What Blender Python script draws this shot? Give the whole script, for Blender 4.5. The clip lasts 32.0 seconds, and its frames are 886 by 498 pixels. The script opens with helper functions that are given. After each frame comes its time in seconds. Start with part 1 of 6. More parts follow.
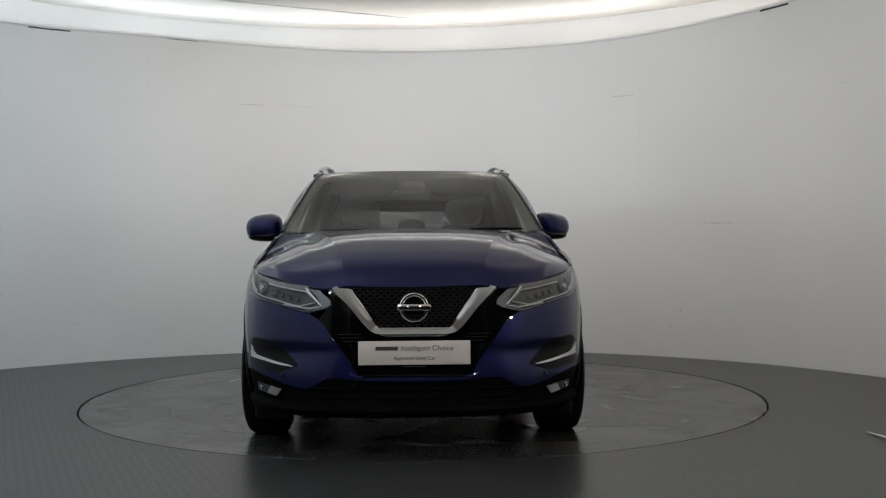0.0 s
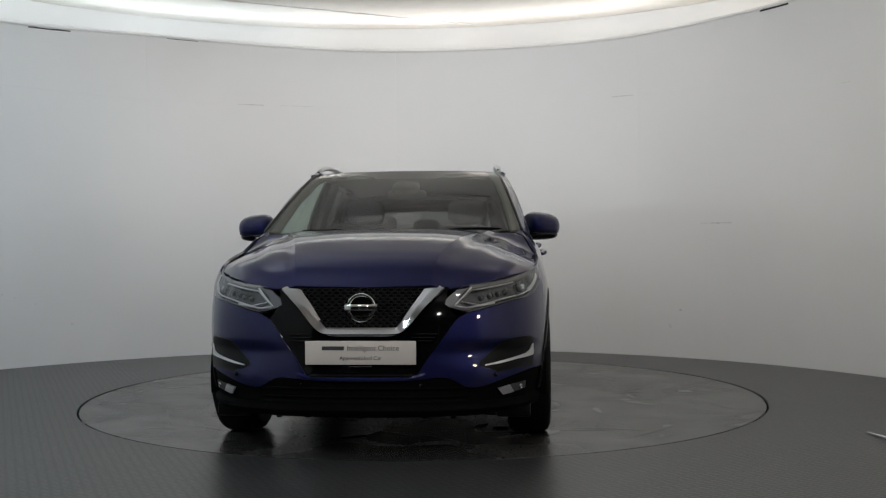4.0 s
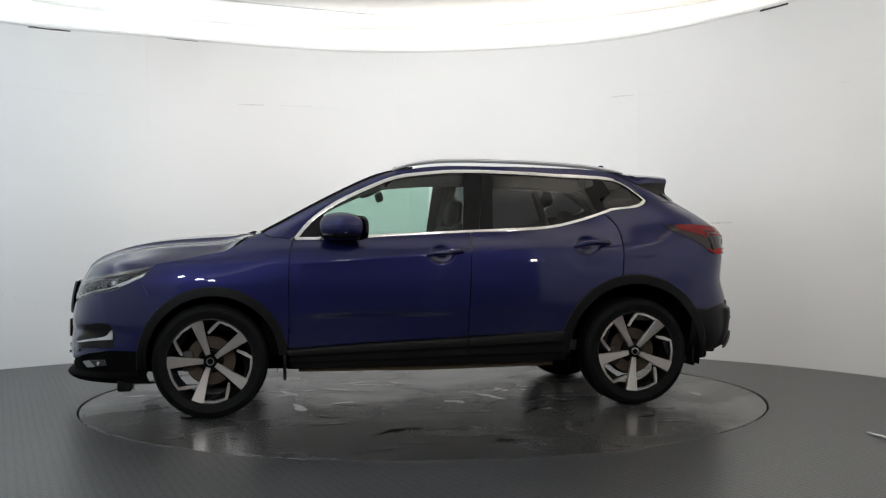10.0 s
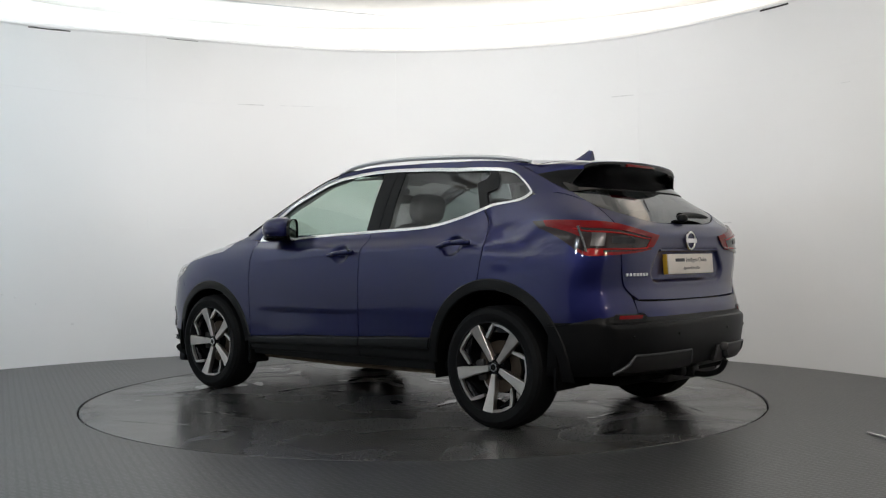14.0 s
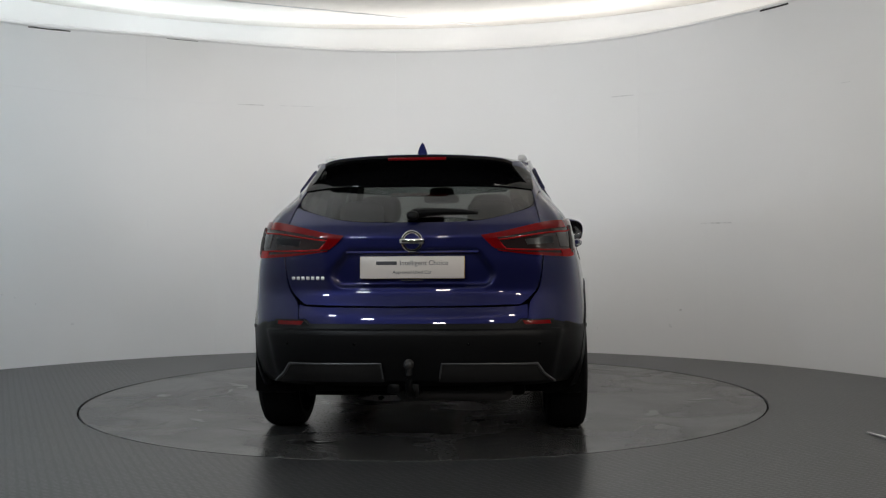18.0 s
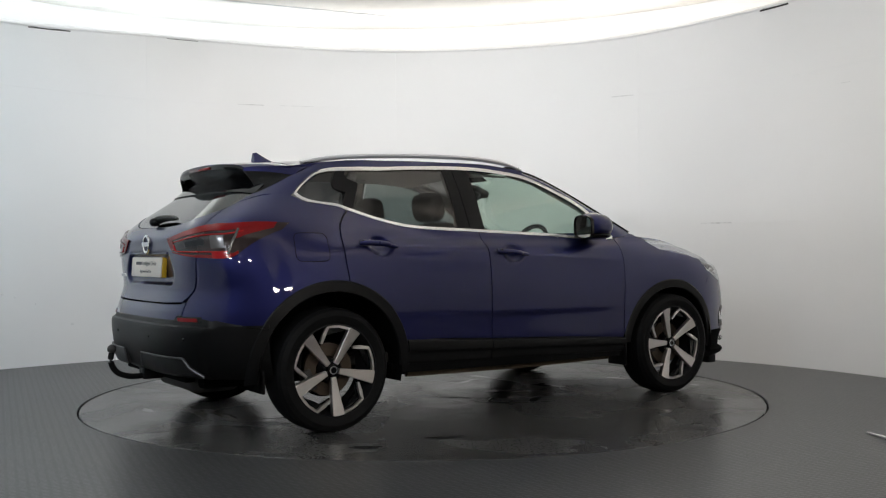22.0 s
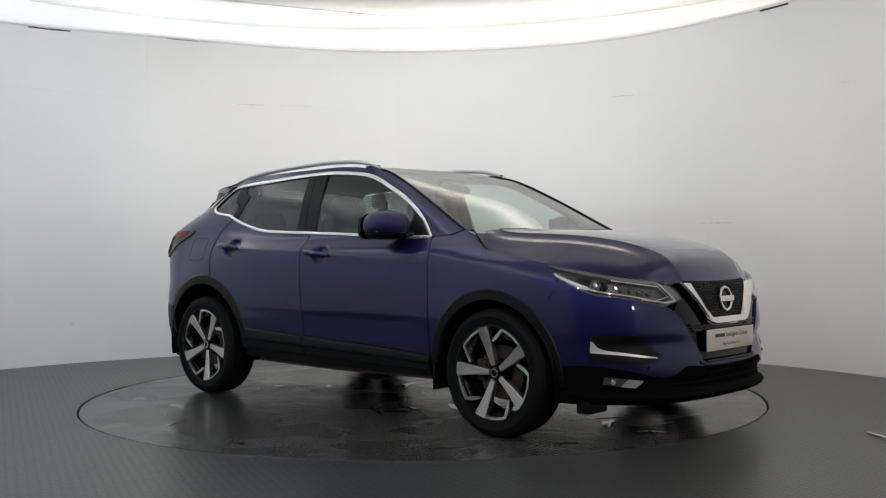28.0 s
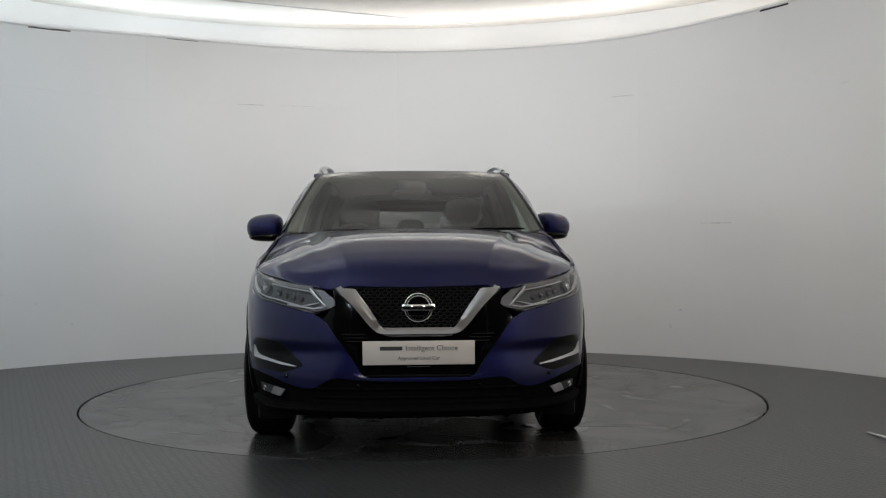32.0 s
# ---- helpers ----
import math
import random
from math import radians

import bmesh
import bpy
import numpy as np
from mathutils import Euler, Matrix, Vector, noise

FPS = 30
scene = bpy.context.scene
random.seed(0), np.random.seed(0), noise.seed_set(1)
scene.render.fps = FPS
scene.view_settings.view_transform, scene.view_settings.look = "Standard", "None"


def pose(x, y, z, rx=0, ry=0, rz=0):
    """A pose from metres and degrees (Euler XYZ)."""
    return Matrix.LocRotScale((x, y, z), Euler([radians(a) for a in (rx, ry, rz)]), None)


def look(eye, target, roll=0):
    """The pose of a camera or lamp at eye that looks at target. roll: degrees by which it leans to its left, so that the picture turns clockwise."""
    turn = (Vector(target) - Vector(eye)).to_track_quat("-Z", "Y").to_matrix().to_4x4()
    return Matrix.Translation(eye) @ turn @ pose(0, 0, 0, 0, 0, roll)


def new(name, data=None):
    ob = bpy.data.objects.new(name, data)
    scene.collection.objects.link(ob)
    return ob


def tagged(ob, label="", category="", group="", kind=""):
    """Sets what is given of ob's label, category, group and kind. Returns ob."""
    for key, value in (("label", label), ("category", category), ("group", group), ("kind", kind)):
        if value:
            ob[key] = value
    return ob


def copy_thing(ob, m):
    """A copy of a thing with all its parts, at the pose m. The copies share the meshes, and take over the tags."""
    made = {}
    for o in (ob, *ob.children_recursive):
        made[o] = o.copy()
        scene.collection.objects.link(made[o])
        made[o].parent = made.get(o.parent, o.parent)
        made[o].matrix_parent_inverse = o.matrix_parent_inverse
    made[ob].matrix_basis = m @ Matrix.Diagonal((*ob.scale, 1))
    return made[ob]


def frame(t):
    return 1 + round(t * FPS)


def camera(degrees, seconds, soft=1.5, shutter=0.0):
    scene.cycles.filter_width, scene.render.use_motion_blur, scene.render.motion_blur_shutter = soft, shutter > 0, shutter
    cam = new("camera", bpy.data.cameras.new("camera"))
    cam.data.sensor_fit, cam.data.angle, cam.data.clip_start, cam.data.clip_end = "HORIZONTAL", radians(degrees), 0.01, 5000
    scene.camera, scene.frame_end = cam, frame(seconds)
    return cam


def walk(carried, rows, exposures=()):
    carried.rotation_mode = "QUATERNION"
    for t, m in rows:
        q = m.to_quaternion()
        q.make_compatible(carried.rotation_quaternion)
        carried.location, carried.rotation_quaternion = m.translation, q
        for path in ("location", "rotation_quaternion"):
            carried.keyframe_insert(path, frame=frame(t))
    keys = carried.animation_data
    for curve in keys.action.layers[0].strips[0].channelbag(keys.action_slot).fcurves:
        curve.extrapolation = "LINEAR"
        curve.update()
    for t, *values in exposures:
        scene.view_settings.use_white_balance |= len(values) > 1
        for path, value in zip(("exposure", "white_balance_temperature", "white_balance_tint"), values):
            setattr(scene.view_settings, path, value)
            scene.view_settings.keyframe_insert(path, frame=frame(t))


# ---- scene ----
# ---- camera ----
cam = camera(47.48, 32.0, 1.2)
EYE = Vector((-0.113, -6.99, 0.983))
VIEW = look(EYE, EYE + Vector((0.03354, 0.99943, 0.00244)), -0.392)
walk(cam, [(0, VIEW), (32, VIEW)],
     [(0, -0.50), (3, -0.50), (5, -0.50), (7, -0.32), (9, 0.04), (10.5, 0.16), (14, 0.15), (16, -0.06), (18, -0.36), (20, -0.25), (22, 0.06), (24, 0.18), (26, 0.18), (28, -0.03), (30, -0.30), (31, -0.37), (32, -0.38)])

# turning angle of the turntable in degrees
TURN = [(0, 0), (2.7, 0), (3, -0.25), (3.5, -2.3), (4, -6.2), (4.5, -11.7), (5, -17.8), (5.5, -24.2), (8, -56.4),
        (11, -95.4), (14, -134.0), (17, -172.9), (20, -211.4), (23, -250.3), (26, -289.2), (29, -327.8),
        (30, -340.9), (30.5, -347.2), (31, -352.8), (31.5, -357.1), (32, -359.5)]

# ---- world and light ----
world = bpy.data.worlds.new("world")
scene.world = world
world.use_nodes = True
world.node_tree.nodes["Background"].inputs[0].default_value = (0.02, 0.02, 0.022, 1)
world.node_tree.nodes["Background"].inputs[1].default_value = 0.3

WALL_C, WALL_R, WALL_H = (-0.43, -1.107), 4.263, 2.985
CEIL_Z = 3.36
HUB = (-0.011, 0.004)
COVE_POWER, FLOOD_POWER, WASH_POWER = 6.8, 11.0, 8.0


def lamp(name, loc, target, sx, sy, power, color=(1, 1, 1), spread=180):
    data = bpy.data.lights.new(name, "AREA")
    data.shape, data.size, data.size_y, data.energy, data.color = "RECTANGLE", sx, sy, power, color
    data.spread = radians(spread)
    ob = new(name, data)
    ob.matrix_world = look(loc, target)
    return ob


# tubes hidden in the cove above the wall
for k in range(15):
    a = radians(-48 + 276 * (k + 0.5) / 15)
    r = WALL_R + 0.22
    x, y = WALL_C[0] + r * math.cos(a), WALL_C[1] + r * math.sin(a)
    ob = lamp("cove_light", (x, y, 2.95), (x, y, 4), 1.5, 0.10, COVE_POWER * (0.65 if k < 5 else 1.0), (1.0, 0.90, 0.80) if k < 5 else (1.0, 0.98, 0.95) if k < 8 else (0.86, 0.95, 1.0))
    ob.matrix_world = Matrix.Translation((x, y, 2.95)) @ pose(0, 0, 0, 0, 0, math.degrees(a) + 90) @ pose(0, 0, 0, 180 - 28, 0, 0)

# floodlights on stands at both sides of the opening and behind the camera: place, tint, power
FLOODS = [((-1.95, -4.45, 2.50), 0, 1.75), ((-1.35, -5.35, 2.25), 0, 1.15), ((1.45, -5.35, 2.55), 1, 1.35), ((2.35, -4.75, 1.45), 2, 1.2),
          ((-0.9, -8.0, 2.75), 1, 1.3), ((0.9, -8.0, 2.75), 1, 1.3)]


def flood_pose(p):
    return look(p, (p[0] * 0.45, 1.5, 1.2))


for p, k, q in FLOODS:
    ob = lamp("flood_light", p, (0, 0, 1), 0.22, 0.10, FLOOD_POWER * q, ((0.80, 0.90, 1.0), (1.0, 0.95, 0.89), (1.0, 0.92, 0.82))[k])
    ob.matrix_world = flood_pose(p)

# two added, unseen uplights on stands beside the turntable, to brighten the ceiling
FILL_UPLIGHTS = [(-3.35, -2.3, 1.9), (2.75, -2.3, 1.9)]


def fill_uplight_pose(p):
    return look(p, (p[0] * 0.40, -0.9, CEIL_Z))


for p in FILL_UPLIGHTS:
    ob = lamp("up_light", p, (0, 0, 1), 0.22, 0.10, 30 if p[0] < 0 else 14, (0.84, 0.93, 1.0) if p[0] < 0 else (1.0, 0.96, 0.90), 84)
    ob.matrix_world = fill_uplight_pose(p)

# added, unseen wall washers under the ceiling: angle round the wall's centre, tint, power
ADDED_WASHERS = [(-28, 2, 1.15), (4, 2, 0.9), (34, 2, 0.6), (62, 1, 1.15), (90, 1, 1.35), (118, 1, 1.1), (146, 0, 0.92), (176, 0, 0.88), (208, 0, 0.85)]


def added_washer_pose(a):
    c, s = math.cos(radians(a)), math.sin(radians(a))
    p = Vector((WALL_C[0] + 1.9 * c, WALL_C[1] + 1.9 * s, CEIL_Z - 0.14))
    return p, look(p, (WALL_C[0] + WALL_R * c, WALL_C[1] + WALL_R * s, 1.25))


for a, k, q in ADDED_WASHERS:
    p, m = added_washer_pose(a)
    ob = lamp("wall_washer_light", p, (0, 0, 1), 0.5, 0.1, WASH_POWER * q, ((0.62, 0.84, 1.0), (1.0, 0.98, 0.96), (1.0, 0.94, 0.87))[k], 110)
    ob.matrix_world = m

# ---- materials ----


def material(name):
    m = bpy.data.materials.new(name)
    m.use_nodes = True
    nt = m.node_tree
    return m, nt, nt.nodes["Principled BSDF"]


def plain(name, color, rough=0.5, metal=0.0, coat=0.0, spec=0.5, grain=0.0, scale=60.0, bump=0.0):
    m, nt, b = material(name)
    b.inputs["Base Color"].default_value = (*color, 1)
    b.inputs["Roughness"].default_value = rough
    b.inputs["Metallic"].default_value = metal
    b.inputs["Coat Weight"].default_value = coat
    b.inputs["Coat Roughness"].default_value = 0.04
    b.inputs["Specular IOR Level"].default_value = spec
    if grain or bump:
        co = nt.nodes.new("ShaderNodeTexCoord")
        nz = nt.nodes.new("ShaderNodeTexNoise")
        nz.inputs["Scale"].default_value, nz.inputs["Detail"].default_value = scale, 6
        nt.links.new(co.outputs["Object"], nz.inputs["Vector"])
        if grain:
            nz2 = nt.nodes.new("ShaderNodeTexNoise")
            nz2.inputs["Scale"].default_value, nz2.inputs["Detail"].default_value = scale * 0.07, 3
            nt.links.new(co.outputs["Object"], nz2.inputs["Vector"])
            mx = nt.nodes.new("ShaderNodeMath")
            mx.operation = "ADD"
            nt.links.new(nz.outputs["Fac"], mx.inputs[0])
            nt.links.new(nz2.outputs["Fac"], mx.inputs[1])
            mr = nt.nodes.new("ShaderNodeMapRange")
            mr.inputs["From Min"].default_value, mr.inputs["From Max"].default_value = 0.6, 1.4
            mr.inputs["To Min"].default_value, mr.inputs["To Max"].default_value = 1 - grain, 1 + grain
            nt.links.new(mx.outputs[0], mr.inputs["Value"])
            mix = nt.nodes.new("ShaderNodeVectorMath")
            mix.operation = "SCALE"
            mix.inputs[0].default_value = color
            nt.links.new(mr.outputs["Result"], mix.inputs["Scale"])
            nt.links.new(mix.outputs[0], b.inputs["Base Color"])
        if bump:
            bp = nt.nodes.new("ShaderNodeBump")
            bp.inputs["Strength"].default_value, bp.inputs["Distance"].default_value = bump, 0.002
            nt.links.new(nz.outputs["Fac"], bp.inputs["Height"])
            nt.links.new(bp.outputs["Normal"], b.inputs["Normal"])
    return m


def glass_material(name, tint, rough=0.0):
    m, nt, b = material(name)
    nt.nodes.remove(b)
    out = nt.nodes["Material Output"]
    tr = nt.nodes.new("ShaderNodeBsdfTransparent")
    tr.inputs[0].default_value = (*tint, 1)
    gl = nt.nodes.new("ShaderNodeBsdfGlossy")
    gl.inputs["Roughness"].default_value = 0.02
    lw = nt.nodes.new("ShaderNodeLayerWeight")
    lw.inputs[0].default_value = 0.5
    pw = nt.nodes.new("ShaderNodeMath")
    pw.operation = "POWER"
    pw.inputs[1].default_value = 3.2
    nt.links.new(lw.outputs["Facing"], pw.inputs[0])
    fr = nt.nodes.new("ShaderNodeMath")
    fr.operation = "MULTIPLY_ADD"
    fr.inputs[1].default_value, fr.inputs[2].default_value = 0.85, 0.07
    nt.links.new(pw.outputs[0], fr.inputs[0])
    mix = nt.nodes.new("ShaderNodeMixShader")
    nt.links.new(fr.outputs[0], mix.inputs[0])
    nt.links.new(tr.outputs[0], mix.inputs[1])
    nt.links.new(gl.outputs[0], mix.inputs[2])
    nt.links.new(mix.outputs[0], out.inputs[0])
    return m


def paint_material():
    m, nt, b = material("blue_pearl_paint")
    co = nt.nodes.new("ShaderNodeTexCoord")
    fl = nt.nodes.new("ShaderNodeTexNoise")
    fl.inputs["Scale"].default_value, fl.inputs["Detail"].default_value = 900, 2
    nt.links.new(co.outputs["Object"], fl.inputs["Vector"])
    ramp = nt.nodes.new("ShaderNodeMapRange")
    ramp.inputs["To Min"].default_value, ramp.inputs["To Max"].default_value = 0.8, 1.2
    nt.links.new(fl.outputs["Fac"], ramp.inputs["Value"])
    mul = nt.nodes.new("ShaderNodeVectorMath")
    mul.operation = "SCALE"
    mul.inputs[0].default_value = (0.0060, 0.0082, 0.070)
    nt.links.new(ramp.outputs["Result"], mul.inputs["Scale"])
    nt.links.new(mul.outputs[0], b.inputs["Base Color"])
    b.inputs["Metallic"].default_value = 0.75
    b.inputs["Roughness"].default_value = 0.42
    b.inputs["Coat Weight"].default_value = 1.0
    b.inputs["Coat Roughness"].default_value = 0.01
    b.inputs["Coat IOR"].default_value = 1.48
    return m


PAINT = paint_material()
CLAD = plain("black_textured_plastic", (0.0038, 0.0038, 0.0040), 0.40, spec=0.2, bump=0.12, scale=500)
GLOSS = plain("gloss_black_plastic", (0.003, 0.003, 0.0034), 0.06, spec=0.3)
GRID = plain("grille_black", (0.012, 0.012, 0.0125), 0.28, spec=0.4)
MATT = plain("matt_black", (0.003, 0.003, 0.003), 0.8, spec=0.06)
CHROME = plain("chrome", (0.80, 0.80, 0.81), 0.05, 1.0)
TRIMC = plain("bright_window_trim", (0.88, 0.88, 0.88), 0.14, 0.75)
SATIN = plain("satin_silver", (0.78, 0.78, 0.79), 0.40, 0.8)
ALU = plain("machined_alloy", (0.64, 0.60, 0.57), 0.32, 1.0, grain=0.06, scale=200)
RUBBER = plain("tyre_rubber", (0.006, 0.006, 0.0062), 0.6, spec=0.1, grain=0.3, scale=40)
RUST = plain("brake_disc_metal", (0.065, 0.047, 0.033), 0.5, 0.5, grain=0.3, scale=30)
PILLAR = plain("satin_black_trim", (0.006, 0.006, 0.0065), 0.4, spec=0.2)
HOUSING = plain("lamp_housing", (0.018, 0.018, 0.020), 0.3, 0.3)
RAIL = plain("anodised_rail", (0.66, 0.66, 0.67), 0.32, 0.35)
CLEARG = plain("clear_grey_lens", (0.10, 0.092, 0.09), 0.22, 0.3, coat=0.3)
LAMPG = plain("lamp_grey", (0.17, 0.17, 0.175), 0.42, 0.5)
BEZEL = plain("grey_lamp_trim", (0.085, 0.085, 0.088), 0.35, 0.4)
GREYP = plain("dark_grey_trim", (0.03, 0.028, 0.027), 0.6, grain=0.1, scale=80)
BEIGE = plain("grey_headlining", (0.18, 0.17, 0.155), 0.9)
SEATM = plain("dark_seat_leather", (0.006, 0.0052, 0.0045), 0.6, spec=0.1, grain=0.2, scale=25)
GL_F = glass_material("windscreen_glass", (0.82, 0.86, 0.80))
GL_S = glass_material("green_side_glass", (0.66, 0.84, 0.77))
GL_P = glass_material("privacy_glass", (0.15, 0.16, 0.165))
GL_L = glass_material("clear_lens", (0.92, 0.93, 0.94))
RED = plain("red_lens", (0.18, 0.0018, 0.0035), 0.12, spec=0.35, coat=0.12)
REDL = plain("bright_red_guide", (0.34, 0.008, 0.010), 0.15, spec=0.3)
SMOKE = plain("smoked_lens", (0.026, 0.017, 0.017), 0.08, spec=0.4, coat=0.3)
WHITEP = plain("white_plate", (0.72, 0.66, 0.60), 0.35, grain=0.03, scale=20)
DUST = plain("brown_road_dirt", (0.085, 0.058, 0.036), 0.8, grain=0.5, scale=25)
INK = plain("dark_ink", (0.05, 0.05, 0.055), 0.5)
YELLOW = plain("yellow_plate_edge", (0.55, 0.33, 0.02), 0.4)


def wall_material():
    m, nt, b = material("white_painted_board")
    co = nt.nodes.new("ShaderNodeTexCoord")
    n1 = nt.nodes.new("ShaderNodeTexNoise")
    n1.inputs["Scale"].default_value, n1.inputs["Detail"].default_value = 0.9, 5
    n2 = nt.nodes.new("ShaderNodeTexNoise")
    n2.inputs["Scale"].default_value, n2.inputs["Detail"].default_value = 14, 6
    for n in (n1, n2):
        nt.links.new(co.outputs["Object"], n.inputs["Vector"])
    mx = nt.nodes.new("ShaderNodeMixRGB")
    mx.inputs[1].default_value, mx.inputs[2].default_value = (0.77, 0.77, 0.765, 1), (0.82, 0.82, 0.82, 1)
    nt.links.new(n1.outputs["Fac"], mx.inputs[0])
    nt.links.new(mx.outputs[0], b.inputs["Base Color"])
    b.inputs["Roughness"].default_value = 0.6
    bp = nt.nodes.new("ShaderNodeBump")
    bp.inputs["Strength"].default_value, bp.inputs["Distance"].default_value = 0.15, 0.004
    nt.links.new(n2.outputs["Fac"], bp.inputs["Height"])
    nt.links.new(bp.outputs["Normal"], b.inputs["Normal"])
    return m


def floor_material(name, base, rough, wet):
    """Grey embossed rubber sheet: small raised bars in a checker, with scuffs and, on the turntable, damp patches."""
    m, nt, b = material(name)
    L = nt.links.new
    co = nt.nodes.new("ShaderNodeTexCoord")
    n1 = nt.nodes.new("ShaderNodeTexNoise")
    n1.inputs["Scale"].default_value, n1.inputs["Detail"].default_value = 1.3, 6
    n2 = nt.nodes.new("ShaderNodeTexNoise")
    n2.inputs["Scale"].default_value, n2.inputs["Detail"].default_value = 60, 4
    for n in (n1, n2):
        L(co.outputs["Object"], n.inputs["Vector"])
    mx = nt.nodes.new("ShaderNodeMixRGB")
    mx.inputs[1].default_value = (*[c * 0.8 for c in base], 1)
    mx.inputs[2].default_value = (*[c * 1.2 for c in base], 1)
    L(n1.outputs["Fac"], mx.inputs[0])
    # raised bars: a brick pattern, narrow and long
    br = nt.nodes.new("ShaderNodeTexBrick")
    br.inputs["Scale"].default_value = 1.0
    br.inputs["Brick Width"].default_value, br.inputs["Row Height"].default_value = 0.042, 0.027
    br.offset = 0.0
    br.inputs["Mortar Size"].default_value, br.inputs["Mortar Smooth"].default_value = 0.009, 0.4
    turn = nt.nodes.new("ShaderNodeMapping")
    turn.inputs["Rotation"].default_value = (0, 0, radians(-22))
    L(co.outputs["Object"], turn.inputs["Vector"])
    L(turn.outputs[0], br.inputs["Vector"])
    inv = nt.nodes.new("ShaderNodeMath")
    inv.operation = "SUBTRACT"
    inv.inputs[0].default_value = 1.0
    L(br.outputs["Fac"], inv.inputs[1])
    bp = nt.nodes.new("ShaderNodeBump")
    bp.inputs["Strength"].default_value, bp.inputs["Distance"].default_value = (0.004 if wet else 0.15), 0.003
    L(inv.outputs[0], bp.inputs["Height"])
    b.inputs["Specular IOR Level"].default_value = 0.44
    # slow unevenness of the sheet
    wv = nt.nodes.new("ShaderNodeTexNoise")
    wv.inputs["Scale"].default_value, wv.inputs["Detail"].default_value = (5.0 if wet else 3.0), (1 if wet else 3)
    L(co.outputs["Object"], wv.inputs["Vector"])
    bw = nt.nodes.new("ShaderNodeBump")
    bw.inputs["Strength"].default_value, bw.inputs["Distance"].default_value = (0.2 if wet else 0.2), 0.010
    L(wv.outputs["Fac"], bw.inputs["Height"])
    L(bp.outputs["Normal"], bw.inputs["Normal"])
    L(bw.outputs["Normal"], b.inputs["Normal"])
    mr = nt.nodes.new("ShaderNodeMapRange")
    mr.inputs["From Min"].default_value, mr.inputs["From Max"].default_value = 0.35, 0.65
    mr.inputs["To Min"].default_value, mr.inputs["To Max"].default_value = (rough - 0.01 if wet else rough - 0.03), (rough + 0.01 if wet else rough + 0.03)
    L(n2.outputs["Fac"], mr.inputs["Value"])
    if wet:
        n3 = nt.nodes.new("ShaderNodeTexNoise")
        n3.inputs["Scale"].default_value, n3.inputs["Detail"].default_value = 1.5, 2
        n3.inputs["Distortion"].default_value = 0.6
        L(co.outputs["Object"], n3.inputs["Vector"])
        w = nt.nodes.new("ShaderNodeMapRange")
        w.inputs["From Min"].default_value, w.inputs["From Max"].default_value = 0.44, 0.62
        L(n3.outputs["Fac"], w.inputs["Value"])
        dk = nt.nodes.new("ShaderNodeMixRGB")
        dk.blend_type = "MULTIPLY"
        dk.inputs[2].default_value = (0.88, 0.88, 0.88, 1)
        L(w.outputs[0], dk.inputs[0])
        L(mx.outputs[0], dk.inputs[1])
        L(dk.outputs[0], b.inputs["Base Color"])
        lo = nt.nodes.new("ShaderNodeMix")
        L(w.outputs[0], lo.inputs[0])
        L(mr.outputs[0], lo.inputs[2])
        lo.inputs[3].default_value = 0.21
        L(lo.outputs[0], b.inputs["Roughness"])
    else:
        # shade between the raised bars put into the colour: grooves slightly darker
        groove_shade = nt.nodes.new("ShaderNodeMixRGB")
        groove_shade.blend_type = "MULTIPLY"
        groove_shade.inputs[2].default_value = (0.86, 0.86, 0.86, 1)
        L(br.outputs["Fac"], groove_shade.inputs[0])
        L(mx.outputs[0], groove_shade.inputs[1])
        L(groove_shade.outputs[0], b.inputs["Base Color"])
        dull = nt.nodes.new("ShaderNodeMath")
        dull.operation = "MULTIPLY_ADD"
        dull.inputs[1].default_value = 0.045
        L(br.outputs["Fac"], dull.inputs[0])
        L(mr.outputs[0], dull.inputs[2])
        L(dull.outputs[0], b.inputs["Roughness"])
    return m


WALLM = wall_material()
SCUFF = plain("grey_scuff_mark", (0.70, 0.70, 0.70), 0.8, grain=0.3, scale=30)
CEILM = plain("beige_ceiling_board", (0.83, 0.795, 0.75), 0.85, grain=0.04, scale=8)
FLOORM = floor_material("grey_rubber_floor", (0.050, 0.0505, 0.052), 0.31, False)
TABLEM = floor_material("damp_rubber_turntable", (0.054, 0.053, 0.052), 0.28, True)
DARKW = plain("dark_painted_wall", (0.06, 0.06, 0.065), 0.8, grain=0.1, scale=5)

# ---- mesh helpers ----


def mesh_object(name, verts, faces, mat, parent=None, label="", angle=35, smooth=True):
    me = bpy.data.meshes.new(name)
    me.from_pydata([tuple(v) for v in verts], [], faces)
    bm = bmesh.new()
    bm.from_mesh(me)
    bmesh.ops.remove_doubles(bm, verts=bm.verts, dist=0.00005)
    bm.to_mesh(me)
    bm.free()
    for m in (mat if isinstance(mat, (list, tuple)) else [mat]):
        me.materials.append(m)
    if smooth:
        me.shade_smooth()
        me.set_sharp_from_angle(angle=radians(angle))
    ob = new(name, me)
    if parent:
        ob.parent = parent
    if label:
        ob["label"] = label
    return ob


def part(name, bm, mat, parent, label="", angle=35):
    me = bpy.data.meshes.new(name)
    bm.to_mesh(me)
    bm.free()
    me.materials.append(mat)
    me.shade_smooth()
    me.set_sharp_from_angle(angle=radians(angle))
    ob = new(name, me)
    ob.parent = parent
    if label:
        ob["label"] = label
    return ob


def empty(name, parent=None):
    ob = new(name)
    ob.empty_display_size = 0.2
    if parent:
        ob.parent = parent
    return ob


